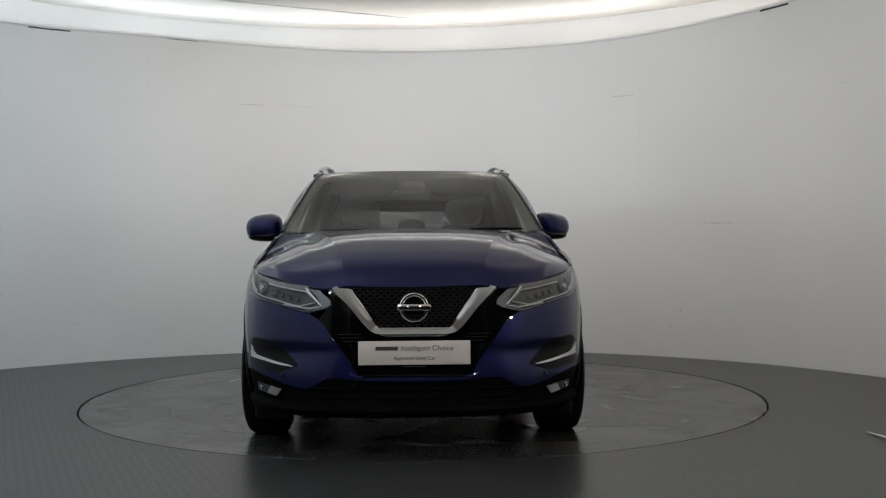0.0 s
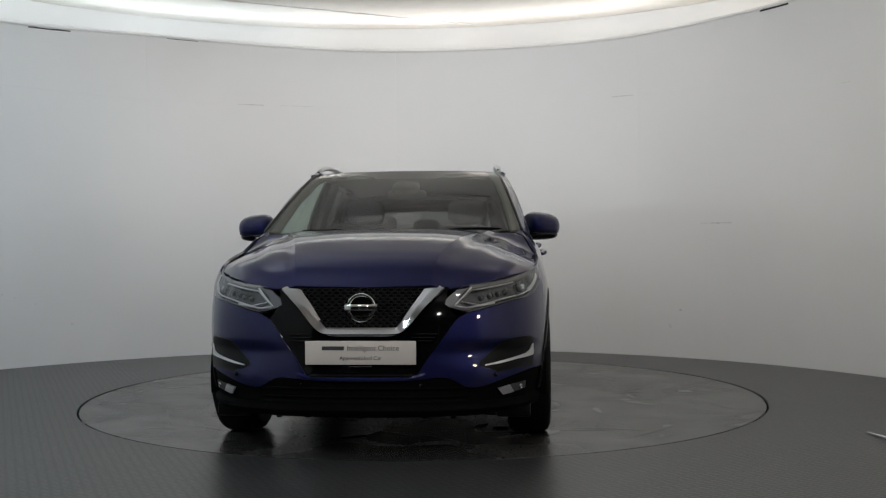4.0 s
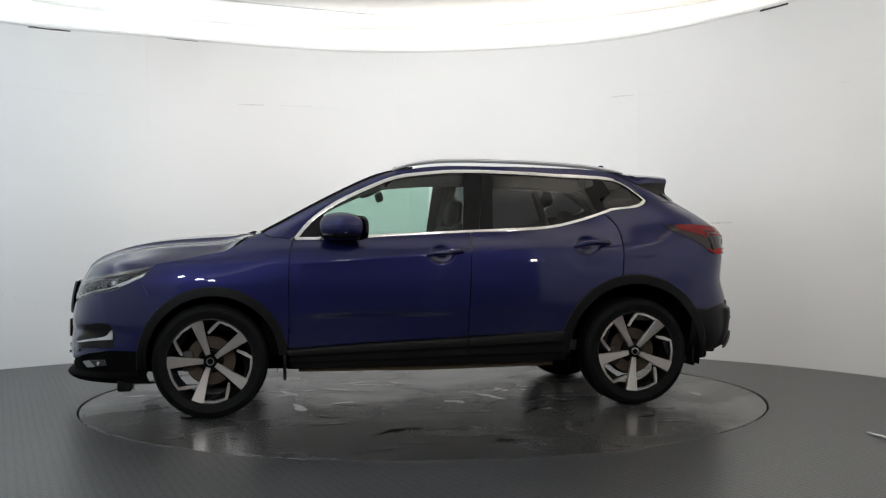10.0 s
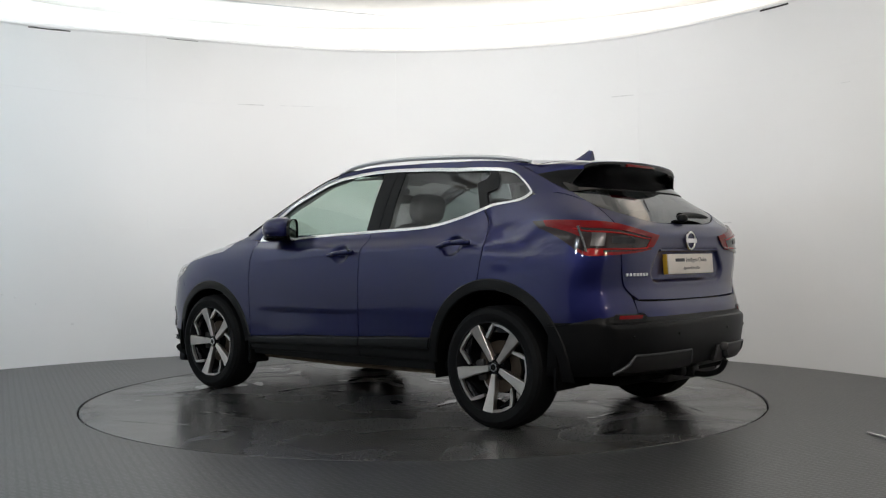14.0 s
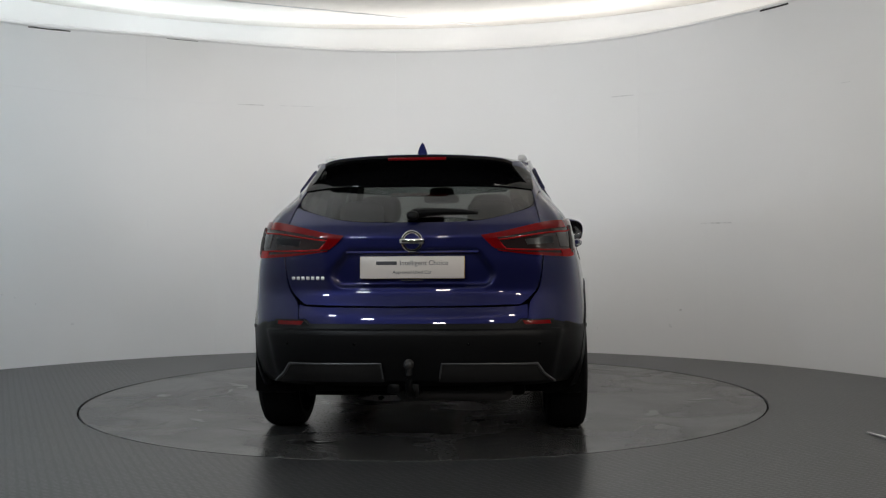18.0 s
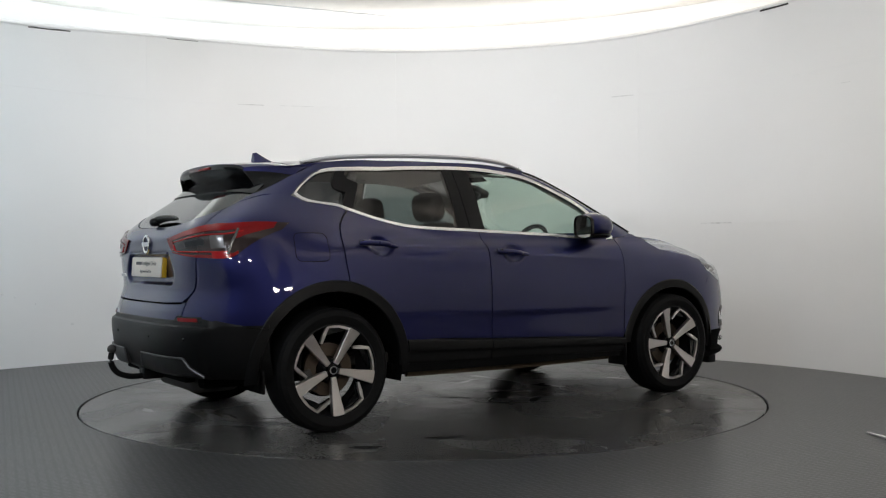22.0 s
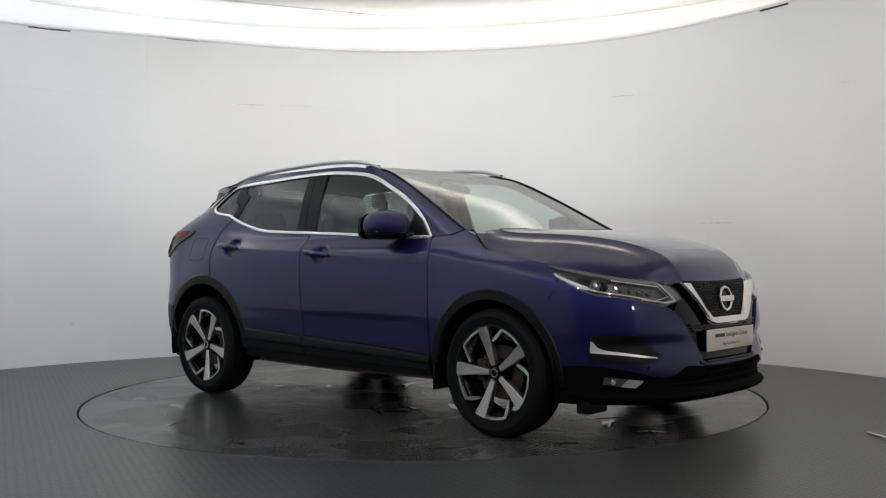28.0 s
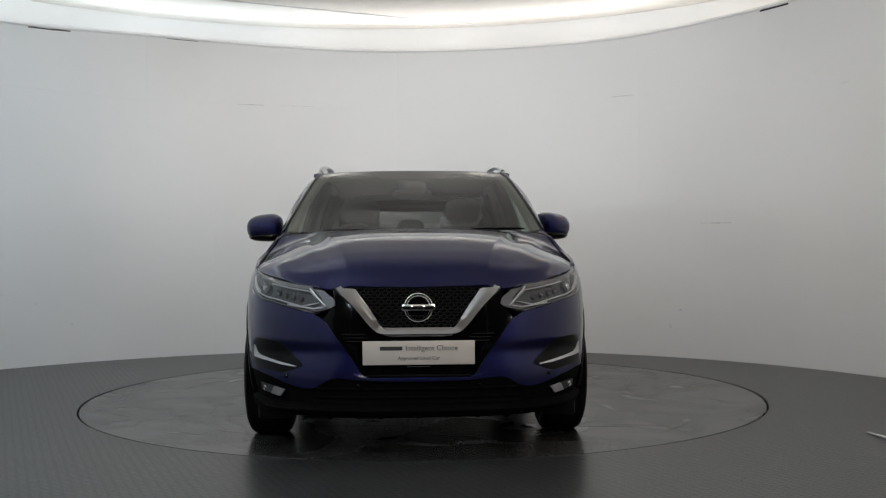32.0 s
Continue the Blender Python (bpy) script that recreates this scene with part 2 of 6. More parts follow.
def box_bm(x0, x1, y0, y1, z0, z1, bevel=0.0, seg=2, bm=None):
    made = bm is None
    bm = bm or bmesh.new()
    b2 = bmesh.new()
    bmesh.ops.create_cube(b2, size=1)
    for v in b2.verts:
        v.co = Vector(((x0 + x1) / 2 + v.co.x * (x1 - x0), (y0 + y1) / 2 + v.co.y * (y1 - y0), (z0 + z1) / 2 + v.co.z * (z1 - z0)))
    if bevel:
        bmesh.ops.bevel(b2, geom=b2.edges[:], offset=bevel, segments=seg, affect="EDGES", profile=0.5)
    me = bpy.data.meshes.new("tmp")
    b2.to_mesh(me)
    b2.free()
    bm.from_mesh(me)
    bpy.data.meshes.remove(me)
    return bm


def lathe(profile, seg=64, axis="y", closed=False):
    """Rotates (radius, along) pairs about the axis y or z."""
    verts, faces = [], []
    n = len(profile)
    for k in range(seg):
        a = 2 * math.pi * k / seg
        for r, h in profile:
            verts.append((r * math.cos(a), h, r * math.sin(a)) if axis == "y" else (r * math.cos(a), r * math.sin(a), h))
    for k in range(seg):
        k2 = (k + 1) % seg
        for i in range(n if closed else n - 1):
            j = (i + 1) % n
            f = (k * n + i, k * n + j, k2 * n + j, k2 * n + i)
            faces.append(f if axis == "z" else f[::-1])
    return verts, faces


def tube(points, radius, seg=8, flat=1.0):
    """A round bar along a line of points; radius may be a list; flat squeezes it in z."""
    verts, faces = [], []
    pts = [Vector(p) for p in points]
    n = len(pts)
    for i, p in enumerate(pts):
        d = (pts[min(i + 1, n - 1)] - pts[max(i - 1, 0)]).normalized()
        side = d.cross(Vector((0, 0, 1)))
        side = side.normalized() if side.length > 1e-4 else Vector((1, 0, 0))
        up = side.cross(d)
        r = radius[i] if isinstance(radius, (list, tuple)) else radius
        for k in range(seg):
            a = 2 * math.pi * k / seg
            verts.append(p + side * (r * math.cos(a)) + up * (r * flat * math.sin(a)))
    for i in range(n - 1):
        for k in range(seg):
            k2 = (k + 1) % seg
            faces.append((i * seg + k, i * seg + k2, (i + 1) * seg + k2, (i + 1) * seg + k))
    faces.append(tuple(range(seg))[::-1])
    faces.append(tuple((n - 1) * seg + k for k in range(seg)))
    return verts, faces


def spline(xs, ys):
    """A smooth one-dimensional curve through the pairs, with no overshoot."""
    o = np.argsort(xs)
    xs, ys = np.array(xs, float)[o], np.array(ys, float)[o]
    h, d = np.diff(xs), np.diff(ys) / np.diff(xs)
    m = np.zeros(len(xs))
    m[0], m[-1] = d[0], d[-1]
    for i in range(1, len(xs) - 1):
        if d[i - 1] * d[i] > 0:
            w1, w2 = 2 * h[i] + h[i - 1], h[i] + 2 * h[i - 1]
            m[i] = (w1 + w2) / (w1 / d[i - 1] + w2 / d[i])

    def f(x):
        x = np.clip(x, xs[0], xs[-1])
        i = np.clip(np.searchsorted(xs, x) - 1, 0, len(h) - 1)
        t = (x - xs[i]) / h[i]
        return ((1 + 2 * t) * (1 - t) ** 2 * ys[i] + t * (1 - t) ** 2 * h[i] * m[i]
                + t * t * (3 - 2 * t) * ys[i + 1] + t * t * (t - 1) * h[i] * m[i + 1])
    return f


def polyline(pts, n, smooth=True):
    """n + 1 points spread evenly along a line through the control points."""
    P = np.array(pts, float)
    if len(P) == 2 or not smooth:
        Q = P
    else:
        Q = []
        for i in range(len(P) - 1):
            p0 = P[i - 1] if i else 2 * P[0] - P[1]
            p3 = P[i + 2] if i + 2 < len(P) else 2 * P[-1] - P[-2]
            p1, p2 = P[i], P[i + 1]
            # centripetal, to keep corners tight
            t0 = 0
            t1 = t0 + max(np.linalg.norm(p1 - p0), 1e-6) ** 0.5
            t2 = t1 + max(np.linalg.norm(p2 - p1), 1e-6) ** 0.5
            t3 = t2 + max(np.linalg.norm(p3 - p2), 1e-6) ** 0.5
            for t in np.linspace(t1, t2, 13)[: None if i == len(P) - 2 else -1]:
                a1 = (t1 - t) / (t1 - t0) * p0 + (t - t0) / (t1 - t0) * p1
                a2 = (t2 - t) / (t2 - t1) * p1 + (t - t1) / (t2 - t1) * p2
                a3 = (t3 - t) / (t3 - t2) * p2 + (t - t2) / (t3 - t2) * p3
                b1 = (t2 - t) / (t2 - t0) * a1 + (t - t0) / (t2 - t0) * a2
                b2 = (t3 - t) / (t3 - t1) * a2 + (t - t1) / (t3 - t1) * a3
                Q.append((t2 - t) / (t2 - t1) * b1 + (t - t1) / (t2 - t1) * b2)
        Q = np.array(Q)
    L = np.r_[0, np.cumsum(np.linalg.norm(np.diff(Q, axis=0), axis=1))]
    u = np.linspace(0, L[-1], n + 1)
    return np.stack([np.interp(u, L, Q[:, k]) for k in range(Q.shape[1])], 1)


def coons(bottom, right, top, left, nu, nv, smooth=True):
    """A patch between four lines: bottom and top run left to right, left and right run bottom to top."""
    B, T = polyline(bottom, nu, smooth), polyline(top, nu, smooth)
    Lf, R = polyline(left, nv, smooth), polyline(right, nv, smooth)
    u = np.linspace(0, 1, nu + 1)[:, None, None]
    v = np.linspace(0, 1, nv + 1)[None, :, None]
    return ((1 - v) * B[:, None] + v * T[:, None] + (1 - u) * Lf[None] + u * R[None]
            - (1 - u) * (1 - v) * B[0] - u * (1 - v) * B[-1] - (1 - u) * v * T[0] - u * v * T[-1])


def skin(name, P, mat, parent, thick=0.012, label="", mirror=False, inward=None, round_edge=0.002):
    """A sheet from a grid of 3D points, with its rim turned in. inward: a point that the back faces."""
    P = np.array(P, float)
    nu, nv = P.shape[0], P.shape[1]
    du, dv = np.gradient(P, axis=0), np.gradient(P, axis=1)
    N = np.cross(du, dv)
    N /= np.maximum(np.linalg.norm(N, axis=2, keepdims=True), 1e-9)
    c = np.array(inward if inward is not None else (0.0, 0.0, 0.7))
    if ((P - c) * N).sum(axis=2).mean() < 0:
        N, flip = -N, True
    else:
        flip = False
    verts = [tuple(p) for p in P.reshape(-1, 3)]
    faces = []
    for i in range(nu - 1):
        for j in range(nv - 1):
            f = (i * nv + j, (i + 1) * nv + j, (i + 1) * nv + j + 1, i * nv + j + 1)
            faces.append(f[::-1] if flip else f)
    rim = [(i, 0) for i in range(nu)] + [(nu - 1, j) for j in range(1, nv)] + [(i, nv - 1) for i in range(nu - 2, -1, -1)] + [(0, j) for j in range(nv - 2, 0, -1)]
    base = len(verts)
    for i, j in rim:
        verts.append(tuple(P[i, j] - N[i, j] * thick))
    m = len(rim)
    for k in range(m):
        k2 = (k + 1) % m
        a, b = rim[k][0] * nv + rim[k][1], rim[k2][0] * nv + rim[k2][1]
        f = (a, base + k, base + k2, b)
        faces.append(f[::-1] if flip else f)
    if mirror:
        verts = [(x, -y, z) for x, y, z in verts]
        faces = [f[::-1] for f in faces]
    return mesh_object(name, verts, faces, mat, parent, label)

# ---- the studio ----


def build_studio():
    cx, cy = WALL_C
    wall = tagged(empty("wall_curved"), "curved white painted board wall with scuffs and fine panel seams", "wall", kind="structure")

    EDGE = spline((-52, 20, 35, 45, 60, 90, 117, 135, 150, 249), (3.10, 3.10, 3.058, 3.03, 2.99, 3.005, 3.045, 2.99, 2.96, 2.96))

    def band(name, a0, a1, z0, z1, r0, r1, mat, label=""):
        n = max(2, int(abs(a1 - a0) / 2))
        verts, faces = [], []
        for k in range(n + 1):
            a = radians(a0 + (a1 - a0) * k / n)
            rise = float(EDGE(math.degrees(a))) - WALL_H if z1 > 2.9 else 0.0
            for r, z in ((r0, z0 + (rise if z0 > 2.9 else 0)), (r0, z1 + rise), (r1, z1 + rise), (r1, z0 + (rise if z0 > 2.9 else 0))):
                verts.append((cx + r * math.cos(a), cy + r * math.sin(a), z))
        for k in range(n):
            for i in range(4):
                faces.append((k * 4 + i, (k + 1) * 4 + i, (k + 1) * 4 + (i + 1) % 4, k * 4 + (i + 1) % 4))
        faces += [(0, 1, 2, 3), (n * 4 + 3, n * 4 + 2, n * 4 + 1, n * 4)]
        return mesh_object(name, verts, [f[::-1] for f in faces], mat, wall, label)
    band("wall_backing", -52, 249, -0.02, WALL_H - 0.01, WALL_R + 0.012, WALL_R + 0.06, WALLM)
    step = 32.79
    g = 0.004
    for z0, z1, off in ((0.0, 1.2192, 46.0), (1.2200, 2.4396, 54.6), (2.4404, WALL_H, 54.6)):
        a = off - 4 * step
        while a < 249:
            lo, hi = max(a + g, -52), min(a + step - g, 249)
            if hi - lo > 1:
                band("board", lo, hi, z0, z1, WALL_R, WALL_R + 0.012, WALLM)
            a += step
    # rounded lip along the top of the boards, added to imitate soft glow
    pts = [(cx + (WALL_R + 0.026) * math.cos(radians(a)), cy + (WALL_R + 0.026) * math.sin(radians(a)), float(EDGE(a)) - 0.002) for a in range(-52, 250, 3)]
    v, f = tube(pts, 0.032, 12, 0.8)
    mesh_object("wall_lip", v, f, WALLM, wall, "rounded white lip added for the soft glow at the wall's top")
    # dark strips paint the shaded notches under the cove edge; scuffs along the seams
    for a0, a1, z0, z1 in ((134.7, 129.6, WALL_H - 0.026, WALL_H - 0.012), (117.6, 113.6, WALL_H - 0.02, WALL_H - 0.01), (38.5, 34.8, WALL_H - 0.03, WALL_H - 0.008)):
        band("board_gap", a1, a0, z0, z1, WALL_R - 0.002, WALL_R, GREYP)
    for a0, a1, z, h in ((108.5, 105.0, 2.4395, 0.004), (103, 98.5, 2.4400, 0.0025), (58.2, 55.2, 2.4395, 0.005), (46.4, 42.4, 1.2195, 0.006), (28.5, 27.0, 2.30, 0.004)):
        band("seam_scuff", a1, a0, z - h, z + h, WALL_R - 0.0015, WALL_R, SCUFF)
    # small smears low on the wall
    rng = random.Random(11)
    for k in range(16):
        a, z, w = rng.uniform(42, 138), rng.uniform(0.10, 0.62), rng.uniform(0.08, 0.4)
        band("wall_smear", a, a + w, z, z + rng.uniform(0.008, 0.035), WALL_R - 0.0012, WALL_R, SCUFF)
    # room behind the cove and round the camera
    verts, faces = lathe([(WALL_R + 0.62, -0.02), (WALL_R + 0.62, CEIL_Z + 0.05)], 96, "z")
    verts = [(x + cx, y + cy, z) for x, y, z in verts]
    keep = [f for f in faces if verts[f[0]][1] > -4.6]
    tagged(mesh_object("wall_cove_back", verts, [f[::-1] for f in keep], WALLM), "white back of the lighting cove", "wall", kind="structure")
    for name, b in (("wall_rear", (-9, 9, -10.6, -10.5, -0.02, CEIL_Z)), ("wall_west", (-9.1, -9, -10.6, -3.6, -0.02, CEIL_Z)),
                    ("wall_east", (9, 9.1, -10.6, -3.6, -0.02, CEIL_Z)), ("wall_west_return", (-9, -4.95, -3.7, -3.6, -0.02, CEIL_Z)),
                    ("wall_east_return", (4.1, 9, -3.7, -3.6, -0.02, CEIL_Z))):
        me = bpy.data.meshes.new(name)
        box_bm(*b).to_mesh(me)
        me.materials.append(DARKW)
        tagged(new(name, me), "dark plain wall behind the camera", "wall", kind="structure")
    me = bpy.data.meshes.new("ceiling")
    box_bm(-9, 9, -10.6, 4.2, CEIL_Z, CEIL_Z + 0.1).to_mesh(me)
    me.materials.append(CEILM)
    tagged(new("ceiling", me), "beige painted ceiling board lit by the cove", "ceiling", kind="structure")
    # housings of the floodlights and the added fill uplights, on their stands
    for p, m in [(p, flood_pose(p)) for p, k, q in FLOODS] + [(p, fill_uplight_pose(p)) for p in FILL_UPLIGHTS]:
        fl = tagged(empty("flood_lamp"), "rectangular floodlight in a dark metal housing, two of them added ceiling fill", "floodlight", "floodlights round the opening")
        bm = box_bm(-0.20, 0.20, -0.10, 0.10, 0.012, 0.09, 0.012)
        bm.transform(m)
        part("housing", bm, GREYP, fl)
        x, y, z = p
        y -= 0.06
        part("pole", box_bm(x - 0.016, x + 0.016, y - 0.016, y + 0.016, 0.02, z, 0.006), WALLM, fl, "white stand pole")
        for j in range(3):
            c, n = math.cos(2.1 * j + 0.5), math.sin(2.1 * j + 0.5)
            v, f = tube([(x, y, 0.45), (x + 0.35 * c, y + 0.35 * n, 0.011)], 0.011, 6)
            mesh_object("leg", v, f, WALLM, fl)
    # housings of the added wall washers, coloured like the ceiling
    for a, k, q in ADDED_WASHERS:
        p, m = added_washer_pose(a)
        ws = tagged(empty("ceiling_light"), "long beige wall-washer lamp added under the ceiling, out of view", "ceiling light", "wall washers under the ceiling")
        bm = box_bm(-0.28, 0.28, -0.06, 0.06, 0.012, 0.07, 0.01)
        bm.transform(m)
        part("housing", bm, CEILM, ws)
        part("bracket", box_bm(p.x - 0.02, p.x + 0.02, p.y - 0.02, p.y + 0.02, CEIL_Z - 0.12, CEIL_Z, 0.004, 1), CEILM, ws)
    # white strip stands in for the lit edge of the ceiling step
    v, f = tube([(-3.4, 1.89, CEIL_Z - 0.003), (-1.858, 2.526, CEIL_Z - 0.003), (0.252, 3.40, CEIL_Z - 0.003), (1.0, 3.71, CEIL_Z - 0.003)], 0.008, 6)
    tagged(mesh_object("ceiling_seam", v, f, WALLM), "white strip painted as the lit edge between ceiling boards", "trim", kind="structure")
    # floor with the round opening for the turntable
    R = 2.273
    verts, faces, seg = [], [], 128
    for k in range(seg):
        a = 2 * math.pi * k / seg
        c, s = math.cos(a), math.sin(a)
        q = 12.0 / max(abs(c), abs(s))
        verts += [(R * c + HUB[0], R * s + HUB[1], -0.03), (R * c + HUB[0], R * s + HUB[1], 0.0), (q * c, q * s, 0.0)]
    for k in range(seg):
        k2 = (k + 1) % seg
        for i in range(2):
            faces.append((k * 3 + i, k * 3 + i + 1, k2 * 3 + i + 1, k2 * 3 + i)[::-1])
    tagged(mesh_object("floor", verts, faces, FLOORM), "grey embossed rubber floor with a low sheen", "floor", kind="structure")


def build_turntable():
    table = tagged(empty("turntable"), "round turntable of damp dark grey embossed rubber", "turntable")
    verts, faces = lathe([(0.0, -0.001), (0.6, -0.001), (1.2, -0.001), (1.8, -0.001), (2.255, -0.001), (2.259, -0.004), (2.259, -0.03)], 128, "z")
    mesh_object("platter", verts, [f[::-1] for f in faces], TABLEM, table, "damp rubber-covered platter")
    verts, faces = lathe([(2.260, -0.03), (2.260, -0.012), (2.272, -0.012), (2.272, -0.03)], 128, "z")
    mesh_object("rim_gap", verts, [f[::-1] for f in faces], MATT, table, "dark gap round the platter")
    # folds in the covering
    rng = random.Random(5)
    for k in range(34):
        r, a = 0.25 + 1.75 * rng.random() ** 0.7, rng.uniform(0, 2 * math.pi)
        d, n = rng.uniform(0, math.pi), rng.uniform(0.2, 0.6)
        x, y = r * math.cos(a), r * math.sin(a)
        bend = rng.uniform(-0.5, 0.5)
        pts = [(x + n * (t - 0.5) * math.cos(d + bend * t), y + n * (t - 0.5) * math.sin(d + bend * t), -0.001) for t in [i / 8 for i in range(9)]]
        v, f = tube(pts, [0.003 + 0.022 * math.sin(math.pi * i / 8) for i in range(9)], 12, 0.07)
        mesh_object("covering_fold", v, f, TABLEM, table)
    # shallow water left on the covering
    water = plain("water_film", (0.03, 0.03, 0.03), 0.05, spec=0.5)
    for k in range(46):
        r, a = 0.35 + 1.7 * rng.random() ** 0.8, rng.uniform(0, 2 * math.pi)
        x, y = r * math.cos(a), r * math.sin(a)
        d, n, w = rng.uniform(0, math.pi), rng.uniform(0.03, 0.16), rng.uniform(0.012, 0.045)
        waves = [(rng.uniform(0, 6.3), rng.uniform(0.1, 0.4) / j) for j in range(1, 6)]
        verts = [(x, y, 0.0006)]
        for i in range(40):
            t = 2 * math.pi * i / 40
            q = 1 + sum(h * math.sin((j + 2) * t + ph) for j, (ph, h) in enumerate(waves))
            u, v = n * q * math.cos(t), w * q * math.sin(t)
            verts.append((x + u * math.cos(d) - v * math.sin(d), y + u * math.sin(d) + v * math.cos(d), -0.0004))
        mesh_object("puddle", verts, [(0, 1 + i, 1 + (i + 1) % 40) for i in range(40)], water, table, "thin film of water")
    return table


build_studio()
TABLE = build_turntable()

# ---- the car: x forward, y to its left, z up, origin on the ground midway between the axles ----
CAR = tagged(empty("car"), "dark metallic blue compact SUV with black cladding on the turntable", "car")
AXLE_F, AXLE_R, HUB_Z, TYRE_R = 1.323, -1.323, 0.338, 0.342
SHELL = CAR

# half width of the body: rows are stations along the car, columns are heights
W_Z = (0.20, 0.34, 0.46, 0.62, 0.78, 0.92, 1.00, 1.07, 1.14, 1.32, 1.53)
W_X = (1.6, 1.3, 0.82, 0.3, -0.3, -0.9, -1.3, -1.65)
W_T = ((0.84, 0.875, 0.887, 0.894, 0.890, 0.858, 0.805, 0.745, 0.70, 0.66, 0.61),
       (0.85, 0.882, 0.892, 0.897, 0.893, 0.865, 0.820, 0.770, 0.73, 0.69, 0.62),
       (0.83, 0.865, 0.875, 0.885, 0.888, 0.878, 0.857, 0.806, 0.783, 0.725, 0.63),
       (0.82, 0.86, 0.872, 0.885, 0.890, 0.882, 0.864, 0.803, 0.781, 0.724, 0.63),
       (0.82, 0.86, 0.87, 0.885, 0.892, 0.886, 0.868, 0.800, 0.777, 0.719, 0.625),
       (0.82, 0.86, 0.875, 0.890, 0.896, 0.890, 0.873, 0.815, 0.773, 0.710, 0.615),
       (0.83, 0.87, 0.89, 0.900, 0.900, 0.885, 0.864, 0.828, 0.790, 0.690, 0.600),
       (0.84, 0.88, 0.893, 0.893, 0.880, 0.856, 0.836, 0.820, 0.798, 0.675, 0.570))
GRID_X, GRID_Z = np.linspace(-1.65, 1.6, 240), np.linspace(0.2, 1.53, 200)
_rows = np.array([spline(W_Z, r)(GRID_Z) for r in W_T])
W_GRID = np.array([spline(W_X, _rows[:, j])(GRID_X) for j in range(len(GRID_Z))]).T


def half_width(x, z):
    i = np.clip((x + 1.65) / 3.25 * 239, 0, 238.999)
    j = np.clip((z - 0.2) / 1.33 * 199, 0, 198.999)
    a, b = int(i), int(j)
    f, g = i - a, j - b
    return ((W_GRID[a, b] * (1 - f) + W_GRID[a + 1, b] * f) * (1 - g) + (W_GRID[a, b + 1] * (1 - f) + W_GRID[a + 1, b + 1] * f) * g)


NOSE = spline((0.16, 0.20, 0.25, 0.31, 0.38, 0.46, 0.56, 0.66, 0.74, 0.82, 0.87, 0.93, 1.0),
              (2.13, 2.19, 2.215, 2.222, 2.228, 2.225, 2.218, 2.205, 2.188, 2.165, 2.13, 2.05, 1.92))
NOSE_N = spline((0.2, 0.35, 0.68, 0.92, 1.0), (2.9, 3.1, 3.1, 3.0, 3.0))
TAIL = spline((0.20, 0.30, 0.40, 0.50, 0.60, 0.66, 0.72, 0.80, 0.95, 1.05, 1.11, 1.17, 1.30, 1.40, 1.50),
              (-2.00, -2.08, -2.125, -2.13, -2.124, -2.112, -2.085, -2.058, -2.062, -2.062, -2.035, -1.97, -1.80, -1.66, -1.47))
TAIL_N = spline((0.2, 0.45, 0.64, 0.8, 1.0, 1.15, 1.3, 1.5), (3.0, 3.4, 3.6, 4.2, 5.0, 5.0, 4.5, 4.0))
XF, ARC = 1.25, 1.6


RECESS = spline((0.80, 0.83, 0.86, 0.985), (0.35, 0.385, 0.40, 0.322))


def soft_step(u):
    return 1 / (1 + math.exp(-max(-40.0, min(40.0, u))))


def tail_start(z):
    return max(-1.35, float(TAIL(z)) + 0.62)


def dent(s, z):
    """Cups behind the door handles, a hollow low on the doors and the sharp shoulder line."""
    d = 0.0
    for hx, hz in ((-0.075, 0.970), (-1.015, 1.016)):
        q = ((s - hx) / 0.066) ** 2 + ((z - hz) / 0.050) ** 2
        if q < 4:
            d += 0.034 * math.exp(-q ** 3)
    if -1.15 < s < 0.95:
        fade = min(1, (0.95 - s) / 0.3) * min(1, (s + 1.15) / 0.3)
        if 0.3 < z < 0.80:
            c = 0.582 + 0.02 * max(0.0, -s)
            d += (0.002 + 0.0055 * math.exp(-((s - 0.28) / 0.42) ** 4)) * fade * math.exp(-((z - c) / (0.020 if z > c else 0.12)) ** 2)
        d -= 0.007 * fade * math.exp(-abs(z - 0.965 + 0.058 * s) / 0.045)
    return d


def skin_point(s, z):
    """The body's skin at height z: s is x along the flanks and goes on round the nose and the tail."""
    xt = tail_start(z)
    if s > XF:
        a, n, end = (s - XF) / ARC * math.pi / 2, float(NOSE_N(z)), float(NOSE(z))
        x = XF + (end - XF) * abs(math.sin(a)) ** (2 / n)
        c = math.cos(a)
        y = half_width(min(x, 1.6), z) * math.copysign(abs(c) ** (2 / n), c)
        if 0.40 < z < 0.70:
            x -= 0.024 * math.exp(-((abs(y) - 0.60) / 0.20) ** 2 - ((z - 0.515) / (0.030 if z > 0.515 else 0.060)) ** 2)
        return np.array((x, y, z))
    if s < xt:
        a, n, end = (xt - s) / ARC * math.pi / 2, float(TAIL_N(z)), float(TAIL(z))
        x = xt + (end - xt) * abs(math.sin(a)) ** (2 / n)
        c = math.cos(a)
        y = half_width(max(x, -1.65), z) * math.copysign(abs(c) ** (2 / n), c)
        if 0.76 < z < 1.03 and abs(y) < 0.5:
            x += 0.022 * soft_step((float(RECESS(z)) - abs(y)) / 0.006) * soft_step((z - 0.812) / 0.004) * soft_step((0.984 - z) / 0.005)
        return np.array((x, y, z))
    return np.array((s, half_width(s, z) - dent(s, z), z))


S_NOSE = XF + ARC


